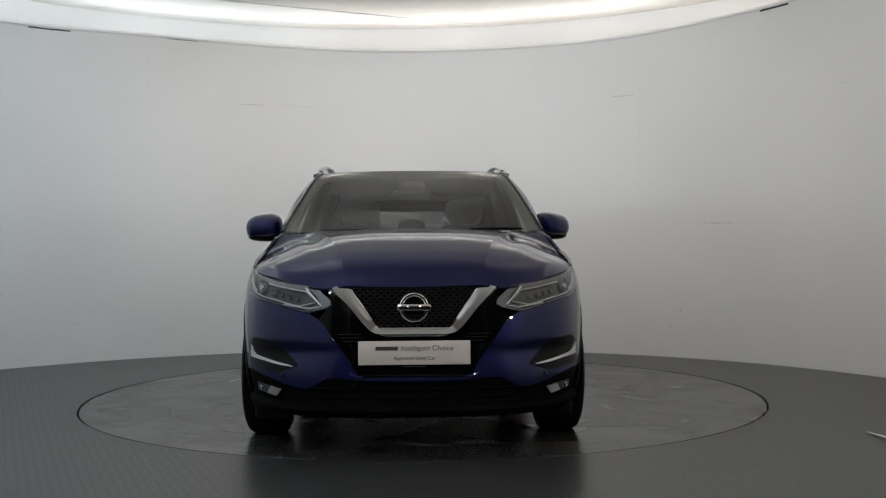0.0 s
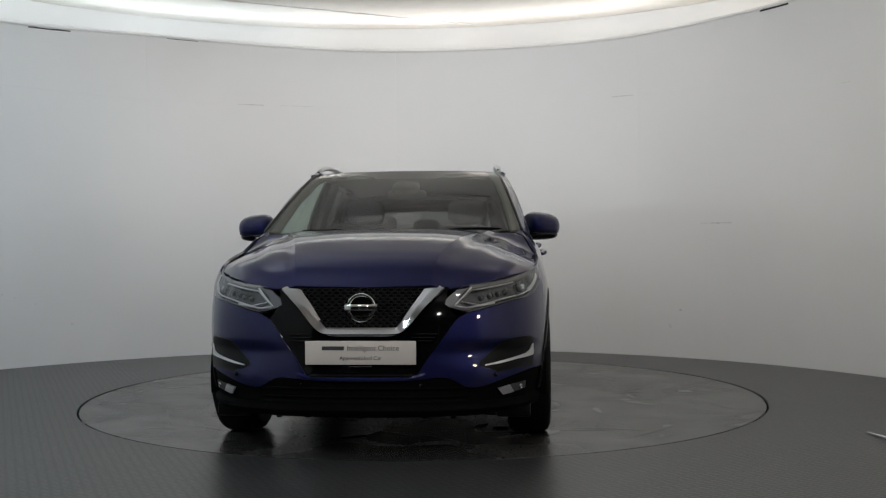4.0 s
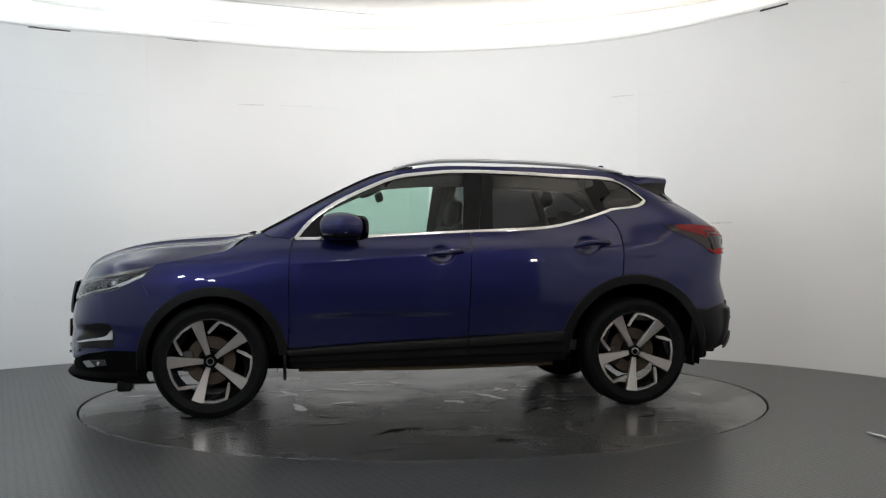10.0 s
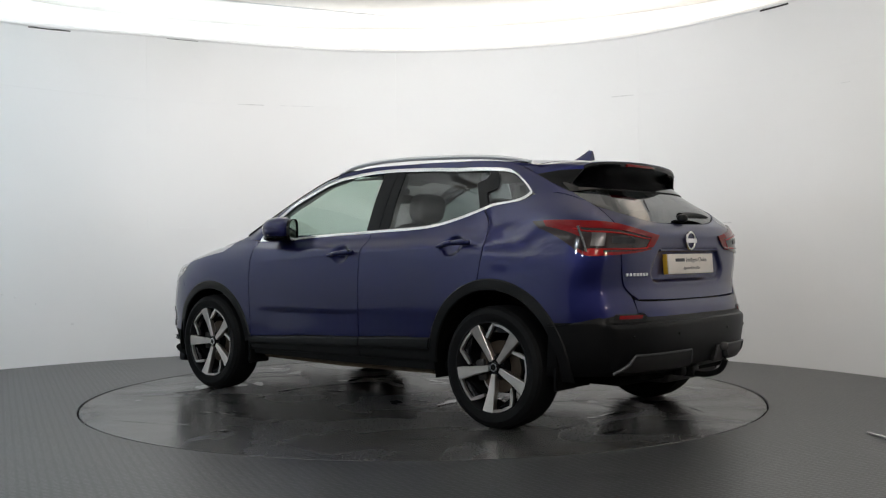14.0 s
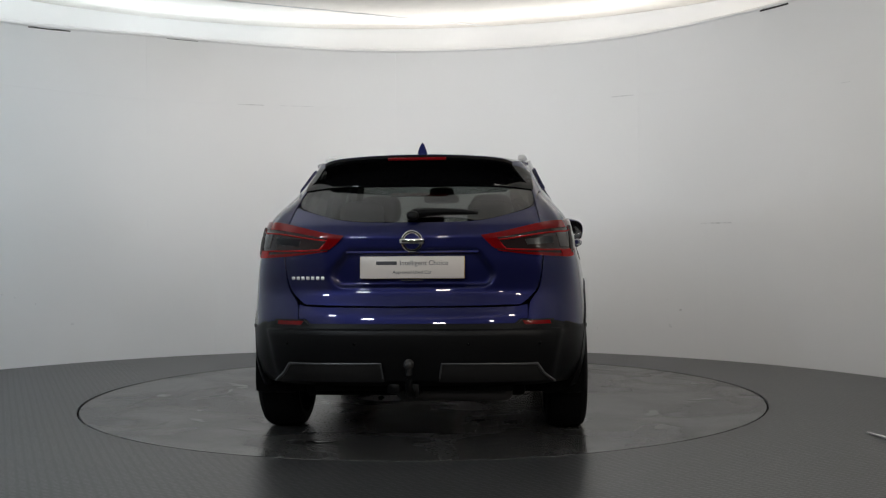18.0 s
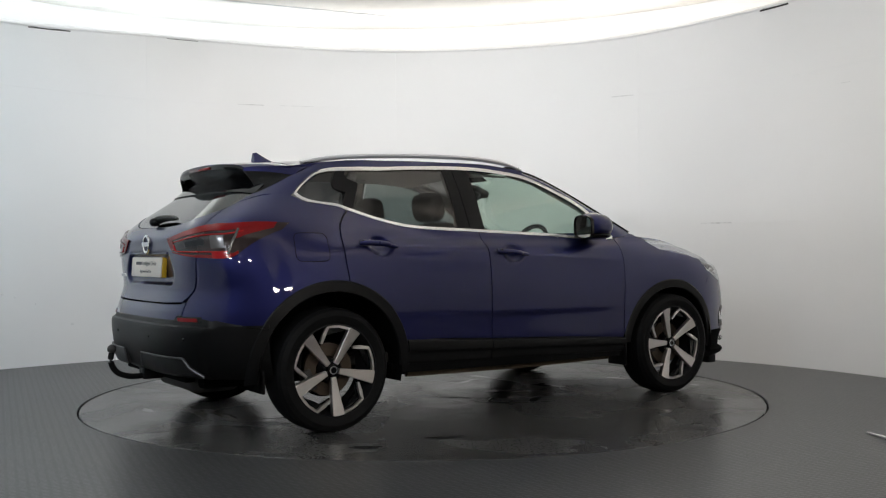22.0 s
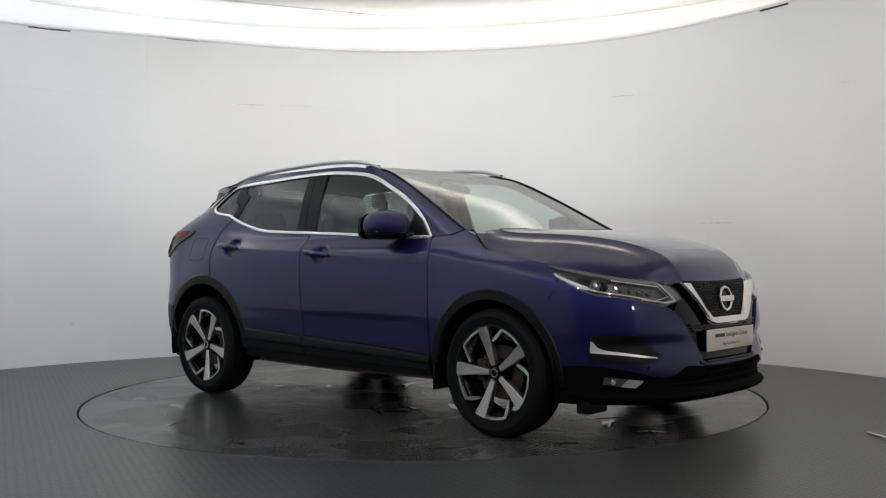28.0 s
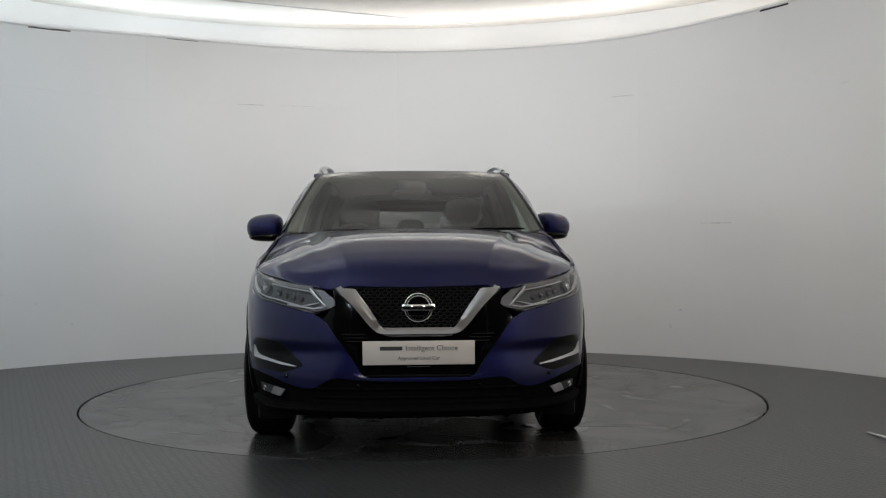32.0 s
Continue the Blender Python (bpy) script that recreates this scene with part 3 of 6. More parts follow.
def nose(y, z):
    """Where the skin has the half width y at the front."""
    lo, hi = XF, S_NOSE
    for _ in range(30):
        mid = (lo + hi) / 2
        lo, hi = (mid, hi) if skin_point(mid, z)[1] > abs(y) else (lo, mid)
    return (lo if y >= 0 else 2 * S_NOSE - lo, z)


def flank(x, z):
    """Where the skin has that x, on the left side."""
    if tail_start(z) <= x <= XF:
        return (x, z)
    lo, hi = (XF, S_NOSE) if x > XF else (tail_start(z), tail_start(z) - ARC)
    sign = 1 if x > XF else -1
    for _ in range(30):
        mid = (lo + hi) / 2
        lo, hi = (mid, hi) if (skin_point(mid, z)[0] - x) * sign < 0 else (lo, mid)
    return (lo, z)


def tail(y, z):
    xt = tail_start(z)
    lo, hi = xt, xt - ARC
    for _ in range(30):
        mid = (lo + hi) / 2
        lo, hi = (mid, hi) if skin_point(mid, z)[1] > abs(y) else (lo, mid)
    return (lo if y >= 0 else 2 * (xt - ARC) - lo, z)


def skin_normal(s, z):
    e = 0.004
    t1, t2 = skin_point(s + e, z) - skin_point(s - e, z), skin_point(s, z + e) - skin_point(s, z - e)
    n = np.cross(t2, t1)
    n /= max(np.linalg.norm(n), 1e-9)
    return n if n @ (skin_point(s, z) - np.array((0, 0, 0.7))) > 0 else -n


def lay(D, off=0.0):
    """Lays a patch of (s, z) on the skin, raised by off."""
    P = np.array([[skin_point(s, z) for s, z in row] for row in D])
    if off:
        P = P + off * np.array([[skin_normal(s, z) for s, z in row] for row in D])
    return P


def panel(name, bottom, right, top, left, mat, nu=24, nv=16, off=0.0, parent=None, label="", thick=0.014, smooth=True, both=True, gap=0.002):
    """A body panel between four lines in (s, z); both: the same on the other side."""
    D = coons(bottom, right, top, left, nu, nv, smooth)
    P = lay(D, off)
    out = [skin(name, P, mat, parent or SHELL, thick, label)]
    if both:
        out.append(skin(name, P, mat, parent or SHELL, thick, label, mirror=True))
    return out


def ribbon(name, pts, w, mat, off=0.004, n=40, parent=None, label="", thick=0.006, both=True, smooth=True, closed=False):
    """A band of width w along a line in (s, z), laid on the skin."""
    Q = polyline(pts, n, smooth)
    D = np.gradient(Q, axis=0)
    D /= np.maximum(np.linalg.norm(D, axis=1, keepdims=True), 1e-9)
    M = np.stack([-D[:, 1], D[:, 0]], 1)
    ws = np.array([w(k / n) if callable(w) else w for k in range(n + 1)])[:, None]
    G = np.stack([Q - M * ws / 2, Q - M * ws / 6, Q + M * ws / 6, Q + M * ws / 2], 1)
    P = lay(G, off)
    P[:, 1:3] += 0.002 * np.array([[skin_normal(s, z) for s, z in row] for row in G[:, 1:3]])
    out = [skin(name, P, mat, parent or SHELL, thick, label)]
    if both:
        out.append(skin(name, P, mat, parent or SHELL, thick, label, mirror=True))
    return out


def arc_points(cx, r, a0, a1, n, cz=HUB_Z):
    return [(cx + r * math.cos(radians(a0 + (a1 - a0) * k / n)), cz + r * math.sin(radians(a0 + (a1 - a0) * k / n))) for k in range(n + 1)]


ARCH, ARCH_R = 0.436, 0.484
BELT = [(0.815, 1.065), (0.473, 1.070), (0.296, 1.083), (-0.28, 1.108), (-0.774, 1.131), (-0.955, 1.166), (-1.136, 1.218), (-1.29, 1.275), (-1.362, 1.312)]
ARCHTOP = [(0.815, 1.065), (0.726, 1.170), (0.583, 1.276), (0.404, 1.365), (0.188, 1.451), (-0.028, 1.483), (-0.244, 1.496), (-0.606, 1.488), (-0.971, 1.465), (-1.18, 1.449), (-1.252, 1.428), (-1.35, 1.332), (-1.362, 1.312)]
belt_z = spline([p[0] for p in BELT], [p[1] for p in BELT])
top_z = spline([p[0] for p in ARCHTOP], [p[1] for p in ARCHTOP])


def build_side():
    # front wing
    wing_arch = [flank(1.655, 0.675)] + arc_points(AXLE_F - 0.015, ARCH, 45, 165, 10)[1:] + [(0.868, 0.42)]
    wing_arch = [flank(*p) for p in wing_arch[1:]]
    wing_arch = [flank(1.618, 0.655)] + wing_arch
    panel("front_wing", wing_arch[::-1], [flank(1.618, 0.655), flank(1.69, 0.76), flank(1.715, 0.835), flank(1.645, 0.915)],
          [(0.832, 1.062), (0.95, 1.075), (1.10, 1.066), (1.165, 1.028), (1.25, 0.988), flank(1.645, 0.915)],
          [(0.868, 0.42), (0.861, 0.523), (0.862, 0.80), (0.853, 0.974), (0.832, 1.062)], PAINT, 40, 24)
    # doors
    fd = panel("front_door", [(-0.236, 0.455), (0.3, 0.437), (0.862, 0.405)],
               [(0.862, 0.405), (0.855, 0.523), (0.857, 0.80), (0.848, 0.974), (0.826, 1.058)],
               [(-0.272, 1.10), (0.296, 1.076), (0.473, 1.064), (0.826, 1.058)],
               [(-0.236, 0.455), (-0.243, 0.578), (-0.257, 0.896), (-0.272, 1.10)], PAINT, 70, 72)
    rear_arch = arc_points(AXLE_R, ARCH_R, 79, 22, 6)
    panel("rear_door", rear_arch + [(-0.86, 0.487), (-0.6, 0.476), (-0.242, 0.458)],
          [(-0.242, 0.458), (-0.249, 0.578), (-0.263, 0.896), (-0.278, 1.10)],
          [(-1.16, 1.222), (-1.05, 1.19), (-0.955, 1.161), (-0.774, 1.123), (-0.278, 1.10)],
          [rear_arch[0], (-1.248, 0.99), (-1.234, 1.13), (-1.16, 1.222)], PAINT, 70, 72)
    # quarter panels
    q_arch = [flank(*p) for p in [(-1.70, 0.585)] + arc_points(AXLE_R, ARCH_R, 140, 79.8, 6)]
    panel("rear_quarter", [tail(0.575, 0.648), tail(0.70, 0.640), tail(0.78, 0.615), flank(-1.90, 0.598)] + q_arch,
          [q_arch[-1], (-1.255, 0.99), (-1.241, 1.134), (-1.168, 1.226)],
          [tail(0.617, 1.25), flank(-1.62, 1.30), (-1.385, 1.298), (-1.29, 1.265), (-1.168, 1.226)],
          [tail(0.575, 0.648), tail(0.585, 0.73), tail(0.632, 0.80), tail(0.652, 0.918), tail(0.650, 1.02), tail(0.643, 1.10), tail(0.634, 1.16), tail(0.625, 1.21), tail(0.617, 1.25)], PAINT, 44, 26)
    panel("rear_pillar", [tail(0.617, 1.255), flank(-1.62, 1.305), (-1.39, 1.302), (-1.365, 1.335), (-1.25, 1.442), (-1.18, 1.459), (-0.9, 1.478)],
          [(-0.9, 1.478), (-0.9, 1.522)],
          [tail(0.580, 1.476), (-1.2, 1.503), (-0.9, 1.522)],
          [tail(0.617, 1.255), tail(0.612, 1.28), tail(0.606, 1.31), tail(0.602, 1.335), tail(0.599, 1.36), tail(0.593, 1.40), tail(0.587, 1.44), tail(0.580, 1.476)], PAINT, 40, 14)
    cant_b = [(x, float(top_z(x)) + 0.010) for x in (-0.9, -0.6, -0.244, -0.028, 0.188)]
    panel("cant_rail", cant_b, [cant_b[-1], (0.17, 1.50)], [(-0.9, 1.522), (-0.5, 1.53), (-0.1, 1.53), (0.17, 1.50)], [cant_b[0], (-0.9, 1.522)], PAINT, 24, 5)
    # black cladding
    for cx, a0, a1, rr, nm in ((AXLE_F - 0.015, 176, -6, (0.386, 0.391, 0.415, 0.439, 0.445), "front_arch_trim"), (AXLE_R, 186, 0, (0.428, 0.433, 0.46, 0.487, 0.493), "rear_arch_trim")):
        D = []
        for k in range(41):
            a = radians(a0 + (a1 - a0) * k / 40)
            D.append([flank(cx + r * math.cos(a), HUB_Z + r * math.sin(a)) for r in rr])
        P = lay(np.array(D), 0.006)
        P[:, 4, 1] -= 0.006
        P[:, 0, 1] -= 0.010
        for m in (False, True):
            skin(nm, P, CLAD, SHELL, 0.03, "black plastic wheel arch trim", mirror=m)
    # sill and stepped door cladding
    panel("sill_trim", [(-0.87, 0.288), (0.0, 0.280), (0.84, 0.282)], [(0.84, 0.282), (0.86, 0.33)], [(-0.88, 0.345), (0.0, 0.335), (0.86, 0.33)],
          [(-0.87, 0.288), (-0.88, 0.345)], CLAD, 30, 4, off=-0.004, label="black plastic sill")
    steps = spline((0, 0.06, 0.42, 0.5, 0.58, 0.88, 0.95, 1), (0.0, 0.006, 0.007, 0.010, 0.019, 0.016, 0.013, 0.002))
    for low, right, high, left, nm in (
            ([(-0.239, 0.325), (0.3, 0.318), (0.85, 0.312)], [(0.85, 0.312), (0.872, 0.40)], [(-0.239, 0.452), (0.3, 0.431), (0.872, 0.40)], [(-0.239, 0.325), (-0.239, 0.452)], "front_door_cladding"),
            ([(-0.836, 0.335), (-0.6, 0.33), (-0.245, 0.325)], [(-0.245, 0.325), (-0.245, 0.452)], [(-0.848, 0.480), (-0.6, 0.470), (-0.245, 0.452)], [(-0.836, 0.335), (-0.848, 0.480)], "rear_door_cladding")):
        D = coons(low, right, high, left, 24, 14)
        P = lay(D)
        for j in range(15):
            P[:, j] += float(steps(j / 14)) * np.array([skin_normal(s, z) for s, z in D[:, j]])
        for m in (False, True):
            skin(nm, P, CLAD, SHELL, 0.012, "stepped black door cladding", mirror=m)
    # window frames
    for pts in (BELT, ARCHTOP):
        ribbon("window_chrome", pts, (0.017 if pts is BELT else 0.021), TRIMC, off=0.004, n=70, label="bright chrome window surround")


def build_glass():
    def zt(x):
        return float(top_z(x)) - 0.008

    def zb(x):
        return float(belt_z(x)) + 0.008
    xs = np.linspace(-0.235, 0.80, 26)
    D = np.array([[(x, zb(x) + (max(zt(x), zb(x) + 0.001) - zb(x)) * v) for v in np.linspace(0, 1, 9)] for x in xs])
    for m in (False, True):
        skin("front_door_glass", lay(D, -0.006), GL_S, SHELL, 0.004, "pale green side window", mirror=m)
    g = panel("rear_door_glass", [(-1.130, 1.226), (-1.04, 1.201), (-0.955, 1.176), (-0.774, 1.139), (-0.41, 1.121)], [(-0.41, 1.121), (-0.435, 1.484)],
              [(-1.03, 1.450), (-0.7, 1.476), (-0.435, 1.484)], [(-1.130, 1.226), (-1.03, 1.450)], GL_P, 16, 10, off=-0.006, thick=0.004, label="dark privacy glass")
    panel("quarter_glass", [(-1.19, 1.248), (-1.28, 1.279), (-1.353, 1.314)][::-1], [(-1.19, 1.248), (-1.088, 1.445)], [(-1.350, 1.322), (-1.25, 1.42), (-1.17, 1.44), (-1.09, 1.445)],
          [(-1.353, 1.314), (-1.350, 1.322)], GL_P, 12, 8, off=-0.006, thick=0.004, label="dark privacy quarter window")
    panel("door_pillar_trim", [(-0.33, 1.118), (-0.225, 1.113)], [(-0.225, 1.113), (-0.262, 1.490)], [(-0.375, 1.488), (-0.262, 1.490)], [(-0.33, 1.118), (-0.375, 1.488)], PILLAR, 4, 10, off=-0.002, thick=0.02)
    panel("door_pillar_trim", [(-0.42, 1.122), (-0.335, 1.118)], [(-0.335, 1.118), (-0.380, 1.488)], [(-0.445, 1.486), (-0.380, 1.488)], [(-0.42, 1.122), (-0.445, 1.486)], PILLAR, 4, 10, off=-0.002, thick=0.02)
    panel("rear_pillar_trim", [(-1.187, 1.243), (-1.126, 1.224)], [(-1.126, 1.224), (-1.026, 1.452)], [(-1.085, 1.448), (-1.026, 1.452)], [(-1.187, 1.243), (-1.085, 1.448)], PILLAR, 6, 10, off=-0.002, thick=0.02)


HOOD_C = spline((1.0, 1.25, 1.43, 1.62, 1.80, 1.98, 2.08, 2.14, 2.17), (1.122, 1.114, 1.100, 1.080, 1.046, 0.990, 0.945, 0.908, 0.890))
HOOD_E = spline((1.0, 1.12, 1.165, 1.27, 1.65, 1.85), (1.082, 1.074, 1.036, 0.983, 0.922, 0.88))
HOOD_FRONT = spline((0, 0.2, 0.40, 0.55, 0.65, 0.74, 0.80, 0.822), (2.163, 2.155, 2.125, 2.055, 1.97, 1.84, 1.72, 1.645))
LIP = spline((0, 0.4, 0.55, 0.65, 0.74, 0.822), (0.076, 0.076, 0.068, 0.048, 0.034, 0.004))


def hood_crease(x):
    """Half width of the raised middle of the bonnet."""
    return 0.335 + 0.235 * (2.10 - x)


def hood_z(x, y):
    y = abs(y)
    c = float(HOOD_C(x))
    drop = c - float(HOOD_E(x)) if x < 1.65 else 0.158
    u = max(0.0, float(HOOD_FRONT(y)) - x)
    c0 = hood_crease(x)
    front = min(1, max(0.85, (2.20 - x) / 0.2))
    rear = 0.55 + 0.45 * min(1, max(0, (x - 1.05) / 0.3))
    middle = 0.024 * front * rear * (0.85 + 0.15 * (y / c0) ** 3 if y < c0 else math.exp((c0 - y) / 0.035))
    crest = 0.008 * math.exp(-((y - c0 - 0.13) / 0.055) ** 2) * min(1, max(0, (2.12 - x) / 0.25))
    return c - drop * min(y / 0.822, 1) ** 3.0 - float(LIP(y)) * math.exp(-(u / 0.045) ** 1.3) + middle + crest - 0.014 - 0.005 * max(0.0, 1 - (y / 0.7) ** 2)


def build_top():
    # bonnet
    front = HOOD_FRONT
    back = spline((0, 0.4, 0.6, 0.70, 0.76, 0.822), (1.09, 1.075, 1.055, 1.06, 1.12, 1.26))
    P = []
    for v in np.linspace(-1, 1, 161):
        row = []
        for t in np.linspace(0, 1, 40):
            y = abs(v) * 0.822
            for _ in range(8):
                x0, x1 = float(back(y)), float(front(y))
                x = x0 + (x1 - x0) * (1 - (1 - t) ** 1.6)
                c0 = hood_crease(x)
                y = c0 * abs(v) / 0.5 if abs(v) <= 0.5 else c0 + (0.822 - c0) * (abs(v) - 0.5) / 0.5
            row.append((x, math.copysign(y, v), hood_z(x, y)))
        P.append(row)
    skin("bonnet", P, PAINT, SHELL, 0.02, inward=(1.5, 0, 0.3))
    bpy.data.meshes["bonnet"].set_sharp_from_angle(angle=radians(14))
    # dark gap round the bonnet
    line = [(float(back(y)), y, hood_z(float(back(y)), y) - 0.001) for y in (0.70, 0.74, 0.77, 0.80)] + [(x, 0.825, hood_z(x, 0.8235) + 0.001) for x in (1.28, 1.36, 1.45, 1.55, 1.64)]
    for sg in (1, -1):
        v, f = tube([(x, y * sg, z) for x, y, z in polyline(line, 30)], 0.0048, 6)
        mesh_object("bonnet_gap", v, f, MATT, SHELL, "dark gap along the bonnet")
    # windscreen and pillars
    edge = [(1.02, 0.757, 1.106), (0.845, 0.724, 1.201), (0.663, 0.688, 1.299), (0.481, 0.653, 1.391), (0.30, 0.619, 1.470), (0.15, 0.597, 1.507)]
    E = polyline(edge, 20)
    C = polyline([(1.125, 0, 1.085), (0.60, 0, 1.335), (0.07, 0, 1.532)], 20)
    P = []
    for v in np.linspace(-1, 1, 25):
        row = []
        for k in range(21):
            e, c = E[k], C[k]
            w = abs(v) ** 2.2
            row.append((c[0] + (e[0] - c[0]) * w, e[1] * v, c[2] + (e[2] - c[2]) * w))
        P.append(row)
    skin("windscreen", P, GL_F, SHELL, 0.005, "clear laminated windscreen", inward=(-0.5, 0, 0.6))
    for k in (0, -1):
        v, f = tube([(x, y, z + 0.001) for x, y, z in P[k]], 0.008, 8)
        mesh_object("windscreen_seal", v, f, GLOSS, SHELL, "black rubber seal along the windscreen")
    # dark band behind the top of the windscreen, deeper in the middle
    W = np.array(P)
    F = np.array([[W[i, 20] * (1 - u) + W[i, 20 - (1 if abs(i - 12) > 4 else 3)] * u + np.array((-0.006, 0, -0.008)) for u in (0, 0.5, 1)] for i in range(1, 24)])
    skin("windscreen_band", F, MATT, SHELL, 0.002, "black band at the top of the windscreen", inward=(-0.5, 0, 0.6))
    # front pillars
    lower = [skin_point(x, z + 0.010) for x, z in ARCHTOP[:6] if x > 0.1] + [skin_point(0.17, 1.50)]
    lower[0] = np.array((0.84, 0.806, 1.068))
    for m in (False, True):
        G = coons(lower, [lower[-1], edge[-1]], edge, [lower[0], (0.96, 0.782, 1.075), edge[0]], 26, 6)
        # bulge outwards
        for i in range(27):
            for j in range(7):
                G[i, j, 1] += 0.010 * math.sin(math.pi * j / 6)
                G[i, j, 2] += 0.006 * math.sin(math.pi * j / 6)
        skin("front_pillar", G, PAINT, SHELL, 0.012, mirror=m)
        hb = [(x, y, hood_z(x, y) - 0.002) for x, y in ((1.25, 0.820), (1.17, 0.790), (1.115, 0.757), (1.062, 0.70))]
        low = [np.array((0.955, 0.783, 1.0745)), skin_point(1.10, 1.067), skin_point(1.165, 1.029), skin_point(1.245, 0.990)]
        cw = coons(low, [low[-1], hb[0], hb[1], hb[2], hb[3]], [edge[0], hb[3]], [low[0], edge[0]], 10, 10, False)
        skin("cowl_corner", cw, PAINT, SHELL, 0.012, mirror=m, inward=(0.9, 0, 0.3))
    # roof
    rc = spline((0.07, -0.2, -0.6, -1.0, -1.3, -1.46), (1.530, 1.549, 1.557, 1.550, 1.535, 1.520))
    re = spline((0.17, -0.1, -0.5, -0.9, -1.2, -1.45), (1.500, 1.530, 1.532, 1.524, 1.505, 1.470))
    P = []
    for v in np.linspace(-1, 1, 25):
        row = []
        for u in np.linspace(0, 1, 24):
            x0 = 0.065 + 0.085 * abs(v) ** 2.2
            x = x0 + (-1.43 - x0) * u
            hw = half_width(x, 1.53) * 0.985
            w = abs(v) ** 2.5
            row.append((x, hw * v, float(rc(x)) * (1 - w) + (float(re(x))) * w))
        P.append(row)
    skin("roof", P, PAINT, SHELL, 0.02, inward=(-0.5, 0, 0.6))
    # cowl grille under the wipers
    P = []
    for y in np.linspace(-0.72, 0.72, 21):
        P.append([(1.13 - 0.09 * abs(y / 0.72) ** 2.2 + dx, y, 1.082 + dz + 0.012 * abs(y)) for dx, dz in ((-0.03, 0.004), (0.0, 0.0), (0.03, -0.01))])
    skin("cowl_grille", P, MATT, SHELL, 0.02, inward=(0.9, 0, 0.2))


def mirrored_center(pts, centre):
    """Carries a line that ends on the centre line over to the other side."""
    return list(pts) + [(2 * centre - s, z) for s, z in reversed(pts[:-1])]


def build_front():
    head_low = [flank(1.69, 0.862), flank(1.76, 0.822), flank(1.882, 0.768), nose(0.69, 0.742), nose(0.50, 0.697)]
    panel("front_bumper", [flank(1.748, 0.405), flank(1.90, 0.408), nose(0.70, 0.388), nose(0.50, 0.347), nose(0.40, 0.395), nose(0.25, 0.385)],
          [nose(0.25, 0.385), nose(0.30, 0.469), nose(0.38, 0.576), nose(0.446, 0.665), nose(0.50, 0.695)],
          [flank(1.72, 0.835), flank(1.76, 0.820), flank(1.882, 0.766), nose(0.69, 0.740), nose(0.50, 0.695)],
          [flank(1.748, 0.405), flank(1.722, 0.50), flank(1.668, 0.60), flank(1.623, 0.657), flank(1.695, 0.76), flank(1.72, 0.835)], PAINT, 40, 26)
    # black centre: grille surround, upper and lower
    prof = [(0.405, 0.82), (0.395, 0.74), (0.45, 0.672), (0.385, 0.576), (0.305, 0.469), (0.255, 0.385)]
    Lc = [nose(y, z) for y, z in reversed(prof)]
    Rc = [(2 * S_NOSE - s, z) for s, z in Lc]
    panel("grille_surround", [Lc[0], Rc[0]], Rc, [Lc[-1], Rc[-1]], Lc, GLOSS, 30, 24, off=-0.012, both=False, smooth=False, label="gloss black grille surround")
    # flat matt black sheet stands in for the shade behind the mesh
    panel("grille_backing", [nose(0.15, 0.625), (2 * S_NOSE - nose(0.15, 0.625)[0], 0.625)], [(2 * S_NOSE - nose(0.15, 0.625)[0], 0.625), (2 * S_NOSE - nose(0.31, 0.815)[0], 0.815)],
          [nose(0.31, 0.815), (2 * S_NOSE - nose(0.31, 0.815)[0], 0.815)], [nose(0.15, 0.625), nose(0.31, 0.815)], MATT, 20, 10, off=-0.007, both=False, thick=0.003, label="matt black sheet for the shaded hollow behind the grille mesh")
    # mesh of the upper grille
    verts, faces = [], []
    for r, z in enumerate(np.linspace(0.634, 0.804, 13)):
        hw = 0.150 + (z - 0.63) / 0.185 * 0.150
        for k in range(-9, 10):
            y = (k + 0.5 * (r % 2)) * 0.0345
            if abs(y) > hw:
                continue
            p = skin_point(nose(y, z)[0], z)
            base = len(verts)
            for w, h, dx in ((0.0182, 0.0092, 0.004), (0.0136, 0.0058, 0.004), (0.0124, 0.0050, -0.012)):
                verts += [(p[0] + dx, y + w * c, z + h * d) for c, d in ((1, 0), (0.55, 1), (-0.55, 1), (-1, 0), (-0.55, -1), (0.55, -1))]
            for j in range(6):
                j2 = (j + 1) % 6
                faces += [(base + j, base + j2, base + 6 + j2, base + 6 + j), (base + 6 + j, base + 6 + j2, base + 12 + j2, base + 12 + j)]
    mesh_object("grille_mesh", verts, faces, GRID, SHELL, "black honeycomb grille mesh", smooth=False)
    # side slots
    for sgn in (1, -1):
        for z, y0, y1 in ((0.582, 0.235, 0.345), (0.566, 0.225, 0.333), (0.598, 0.25, 0.355)):
            pts = [skin_point(nose(y0 + (y1 - y0) * t / 5, z)[0], z) for t in range(6)]
            v, f = tube([(p[0] - 0.004, p[1] * sgn, p[2]) for p in pts], 0.0045, 6)
            mesh_object("grille_slat", v, f, GLOSS, SHELL)
    # narrow blue edge under the plate
    ribbon("bumper_edge", mirrored_center([nose(y, z) for y, z in ((0.30, 0.412), (0.25, 0.398), (0.12, 0.392), (0.0, 0.391))], S_NOSE), 0.020, PAINT, off=0.006, both=False, label="blue lower edge of the front bumper")
    # chrome V
    outer = mirrored_center([nose(y, z) for y, z in ((0.388, 0.806), (0.30, 0.715), (0.214, 0.619), (0.19, 0.603), (0.16, 0.597), (0.0, 0.596))], S_NOSE)
